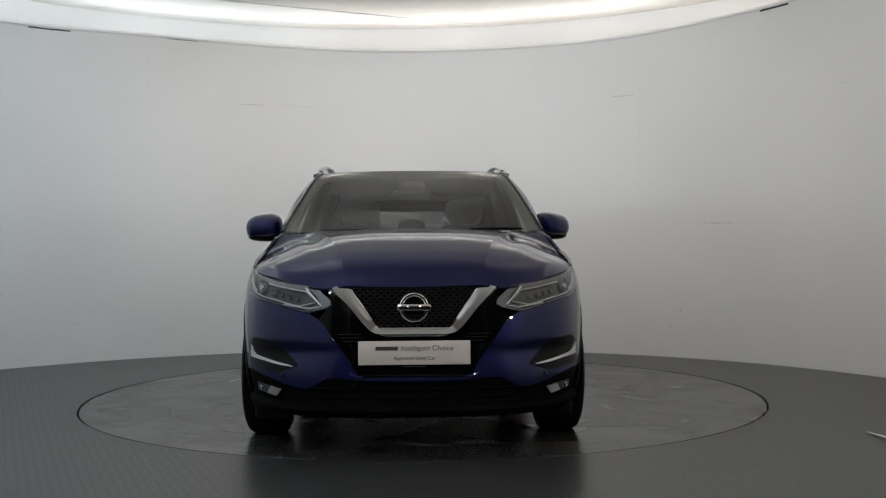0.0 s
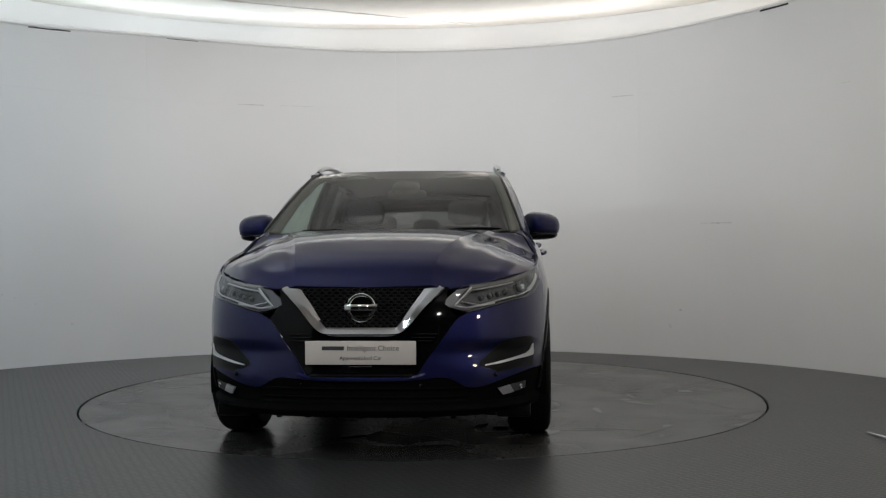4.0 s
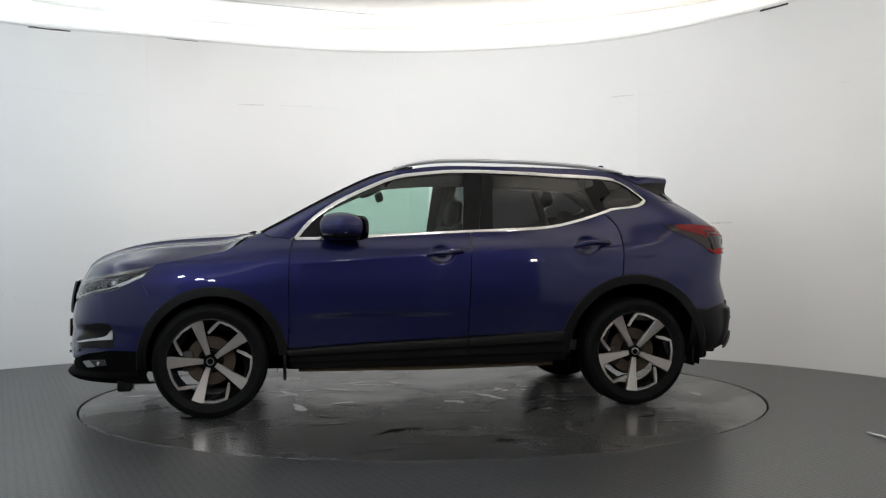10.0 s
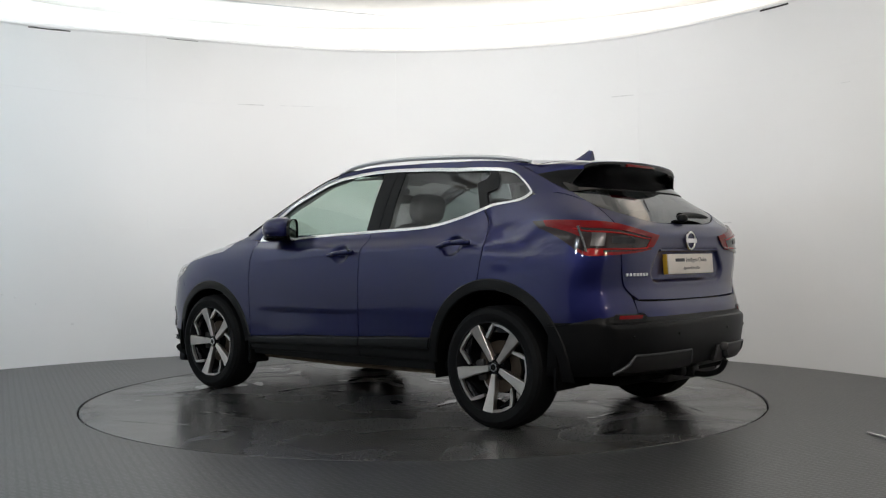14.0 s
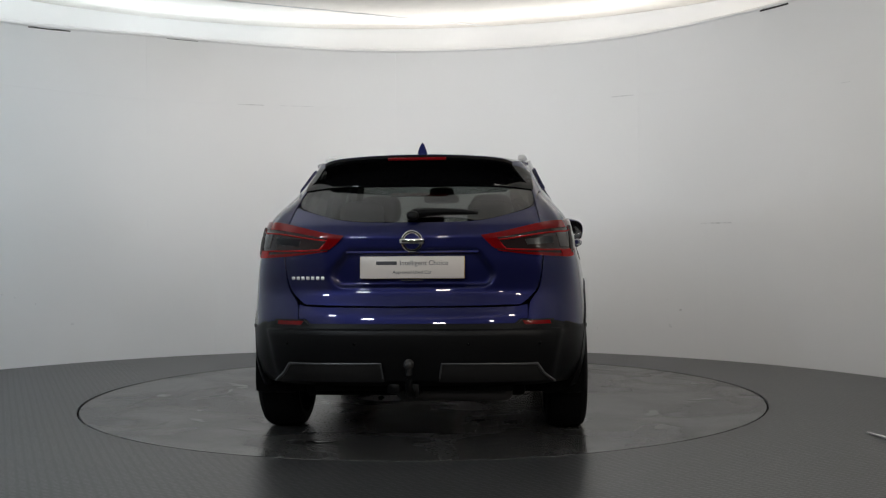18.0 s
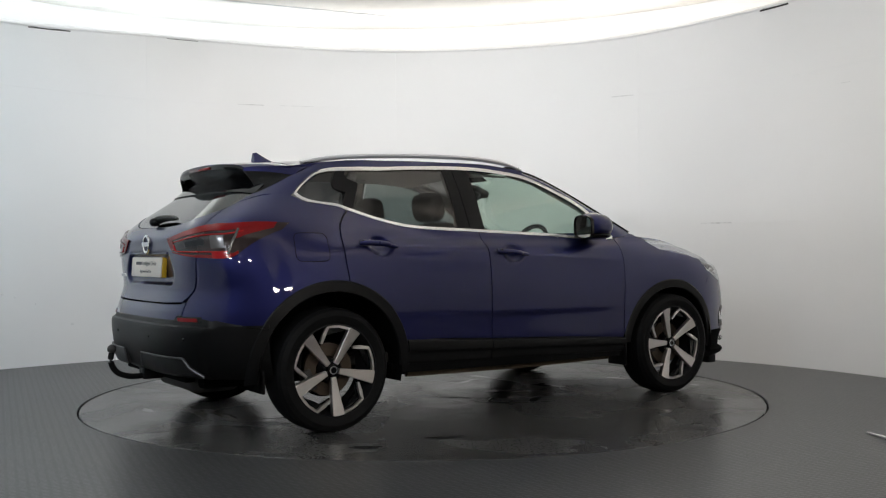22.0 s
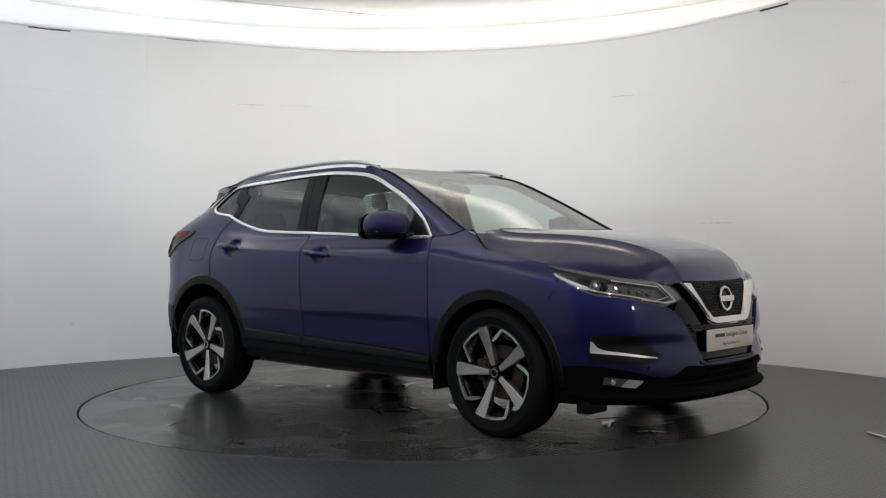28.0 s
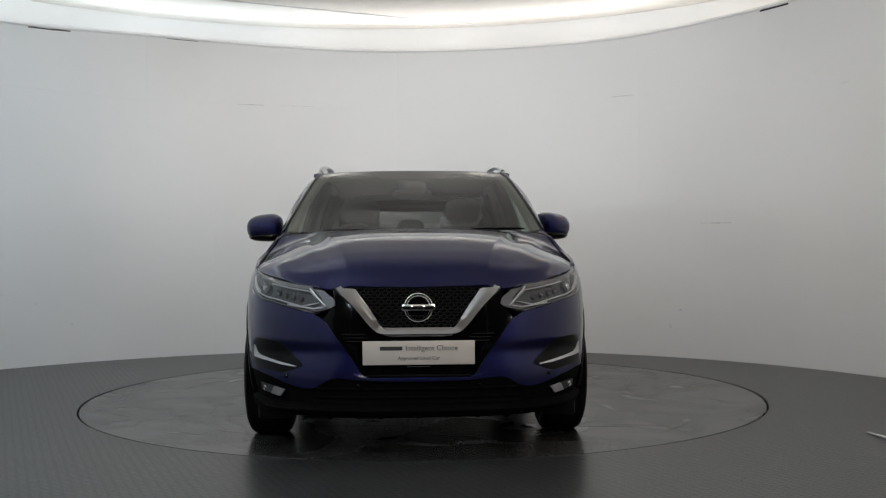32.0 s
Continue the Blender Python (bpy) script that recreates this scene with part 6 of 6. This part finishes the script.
def build_interior():
    for sg in (1, -1):
        seat = empty("front_seat", CAR)
        y = 0.37 * sg
        rounded("cushion", -0.25, 0.33, y - 0.26, y + 0.26, 0.50, 0.68, 4, SEATM, seat, "dark leather cushion")
        rounded("backrest", -0.34, -0.16, y - 0.25, y + 0.25, 0.58, 1.17, 4, SEATM, seat, "dark leather backrest", -14)
        rounded("headrest", -0.43, -0.31, y - 0.14, y + 0.14, 1.17, 1.36, 3.2, SEATM, seat, "dark headrest", -10)
        rounded("rear_headrest", -1.27, -1.17, y - 0.13, y + 0.13, 1.10, 1.28, 3.2, SEATM, CAR, "dark rear headrest", -10)
    bench = empty("rear_seat", CAR)
    rounded("cushion", -1.05, -0.55, -0.62, 0.62, 0.48, 0.66, 5, SEATM, bench, "dark leather bench cushion")
    rounded("backrest", -1.24, -1.08, -0.64, 0.64, 0.58, 1.14, 5, SEATM, bench, "dark leather bench backrest", -14)
    rounded("headrest", -1.25, -1.16, -0.11, 0.11, 1.10, 1.24, 3.2, SEATM, bench, "dark centre headrest", -10)
    # dark lining of the rear pillars
    for sg in (1, -1):
        D = np.array([[(sa + (sb - sa) * u, z) for u in np.linspace(0, 1, 8)] for z, sa, sb in ((z, -1.41 + 0.02 * max(0.0, z - 1.3) / 0.1, tail(0.60, z)[0]) for z in np.linspace(1.08, 1.46, 9))])
        skin("pillar_lining", lay(D, -0.028), GREYP, CAR, 0.006, "dark rear pillar lining", mirror=sg < 0, inward=(-1.5, 3 * sg, 1.2))
    # dashboard, steering wheel, mirror, headlining
    G = []
    for y in np.linspace(-0.72, 0.72, 19):
        w = abs(y / 0.735) ** 2.2
        hump = 0.035 * math.exp(-((y + 0.37) / 0.16) ** 2)
        G.append([(1.09 - 0.12 * w, y, 1.065), (0.90 - 0.05 * w, y, 1.058 + hump * 0.3), (0.70, y, 1.045 + hump), (0.62, y, 1.01 + hump), (0.60, y, 0.90), (0.68, y, 0.70), (0.8, y, 0.5)])
    skin("dashboard", G, GREYP, CAR, 0.02, "dark grey dashboard", inward=(1.2, 0, 0.6))
    M = Matrix.Translation((0.45, -0.37, 0.985)) @ pose(0, 0, 0, 0, -66, 0)
    sw = empty("steering_wheel", CAR)
    v, f = lathe([(0.185 + 0.016 * math.cos(2 * math.pi * k / 8), 0.016 * math.sin(2 * math.pi * k / 8)) for k in range(8)], 36, "z", True)
    mesh_object("wheel_rim", [M @ Vector(p) for p in v], f, SEATM, sw, "black leather rim")
    bm = box_bm(-0.07, 0.07, -0.175, 0.175, -0.02, 0.015, 0.015)
    bm.transform(M)
    part("wheel_spokes", bm, GREYP, sw)
    rounded("interior_mirror", 0.20, 0.24, -0.13, 0.13, 1.33, 1.395, 3.5, GREYP, CAR, "dark interior mirror", 15)
    rounded("sensor_housing", 0.20, 0.36, -0.09, 0.09, 1.375, 1.43, 3.5, GREYP, CAR, "dark sensor housing", 22)
    G = []
    for v in np.linspace(-1, 1, 13):
        G.append([(x, 0.575 * v, 1.505 - 0.03 * abs(v) ** 2.5 - (0.02 if x > 0 else 0) - (0.05 if x < -1.3 else 0)) for x in (0.10, -0.2, -0.6, -1.0, -1.35)])
    skin("headlining", G, BEIGE, CAR, 0.01, "pale grey headlining", inward=(-0.5, 0, 2.5))
    # pale pillar covers and dark load floor
    for sg in (1, -1):
        v, f = tube([(0.98, 0.722, 1.080), (0.63, 0.668, 1.280), (0.30, 0.60, 1.442), (0.12, 0.565, 1.488)], [0.03, 0.028, 0.026, 0.024], 8)
        mesh_object("pillar_cover", [(p[0], p[1] * sg, p[2]) for p in v], [g[::sg] for g in f], BEIGE, SHELL, "pale pillar cover")
        v, f = tube([(-0.33, 0.735, 1.05), (-0.35, 0.68, 1.25), (-0.39, 0.60, 1.47)], [0.055, 0.045, 0.04], 8)
        mesh_object("pillar_cover", [(p[0], p[1] * sg, p[2]) for p in v], [g[::sg] for g in f], GREYP, SHELL, "dark pillar cover")
        v, f = tube([(-1.19, 0.70, 1.12), (-1.12, 0.665, 1.29), (-1.05, 0.605, 1.44)], [0.030, 0.030, 0.028], 8)
        mesh_object("pillar_cover", [(p[0], p[1] * sg, p[2]) for p in v], [g[::sg] for g in f], GREYP, SHELL, "dark pillar cover")
        v, f = tube([(-1.45, 0.60, 1.12), (-1.52, 0.55, 1.28), (-1.45, 0.50, 1.40)], [0.08, 0.06, 0.04], 8)
        mesh_object("pillar_cover", [(p[0], p[1] * sg, p[2]) for p in v], [g[::sg] for g in f], GREYP, SHELL, "dark pillar cover")
    part("parcel_shelf", box_bm(-1.85, -1.24, -0.60, 0.60, 1.06, 1.085, 0.01), GREYP, CAR, "dark parcel shelf")
    part("cabin_floor", box_bm(-1.2, 0.85, -0.72, 0.72, 0.34, 0.40, 0.01), GREYP, CAR)
    part("bulkhead", box_bm(0.86, 1.02, -0.74, 0.74, 0.36, 1.03, 0.02), MATT, SHELL)
    part("load_bay_lining", box_bm(-1.95, -1.30, -0.60, 0.60, 0.45, 1.04, 0.04), MATT, SHELL)


build_mirrors()
build_handles()
build_roof_fittings()
build_plates()
build_tail_fittings()
build_front_fittings()
build_interior()

# ---- loose things ----
v, f = tube([(2.312, -1.715, 0.006), (2.345, -1.90, 0.006), (2.40, -2.2, 0.006)], [0.004, 0.009, 0.010], 10)
tagged(mesh_object("metal_rod", v, f, SATIN), "thin bright metal rod lying on the floor", "rod")

# small fittings belong to the panel that carries them
for ob in list(CAR.children):
    kind = ob.name.split(".")[0]
    host = {"lamp_pocket": "front_bumper", "daytime_lamp": "front_bumper", "fog_lamp": "front_bumper", "indicator_lamp": "front_bumper", "fog_reflector": "front_bumper",
            "front_door_glass": "front_door", "rear_door_glass": "rear_door", "quarter_glass": "rear_quarter", "rear_window": "tailgate",
            "tailgate_ledge": "tailgate", "skid_plate": "rear_lower_bumper", "skid_frame": "rear_lower_bumper", "front_door_cladding": "front_door", "rear_door_cladding": "rear_door", "reflector": "rear_lower_bumper",
            "intake_slat": "lower_bumper", "lower_intake": "lower_bumper", "tray_fin": "lower_bumper", "grille_slat": "grille_surround",
            "grille_mesh": "grille_surround", "chrome_grille_bar": "grille_surround", "grille_bar": "grille_surround"}.get(kind)
    if host and ob.type == "MESH":
        side = sum(v.co.y for v in ob.data.vertices)
        hosts = [o for o in CAR.children if o.name.split(".")[0] == host]
        hosts.sort(key=lambda o: -sum(v.co.y for v in o.data.vertices) * (1 if side >= 0 else -1))
        ob.parent = hosts[0]

# ---- movement ----


def motions():
    walk(TABLE, [(t, pose(*HUB, 0, 0, 0, a)) for t, a in TURN])
    rest = pose(0.09, -0.092, 0)
    walk(CAR, [(t, pose(0, 0, 0, 0, 0, a - 90) @ rest) for t, a in TURN])


motions()
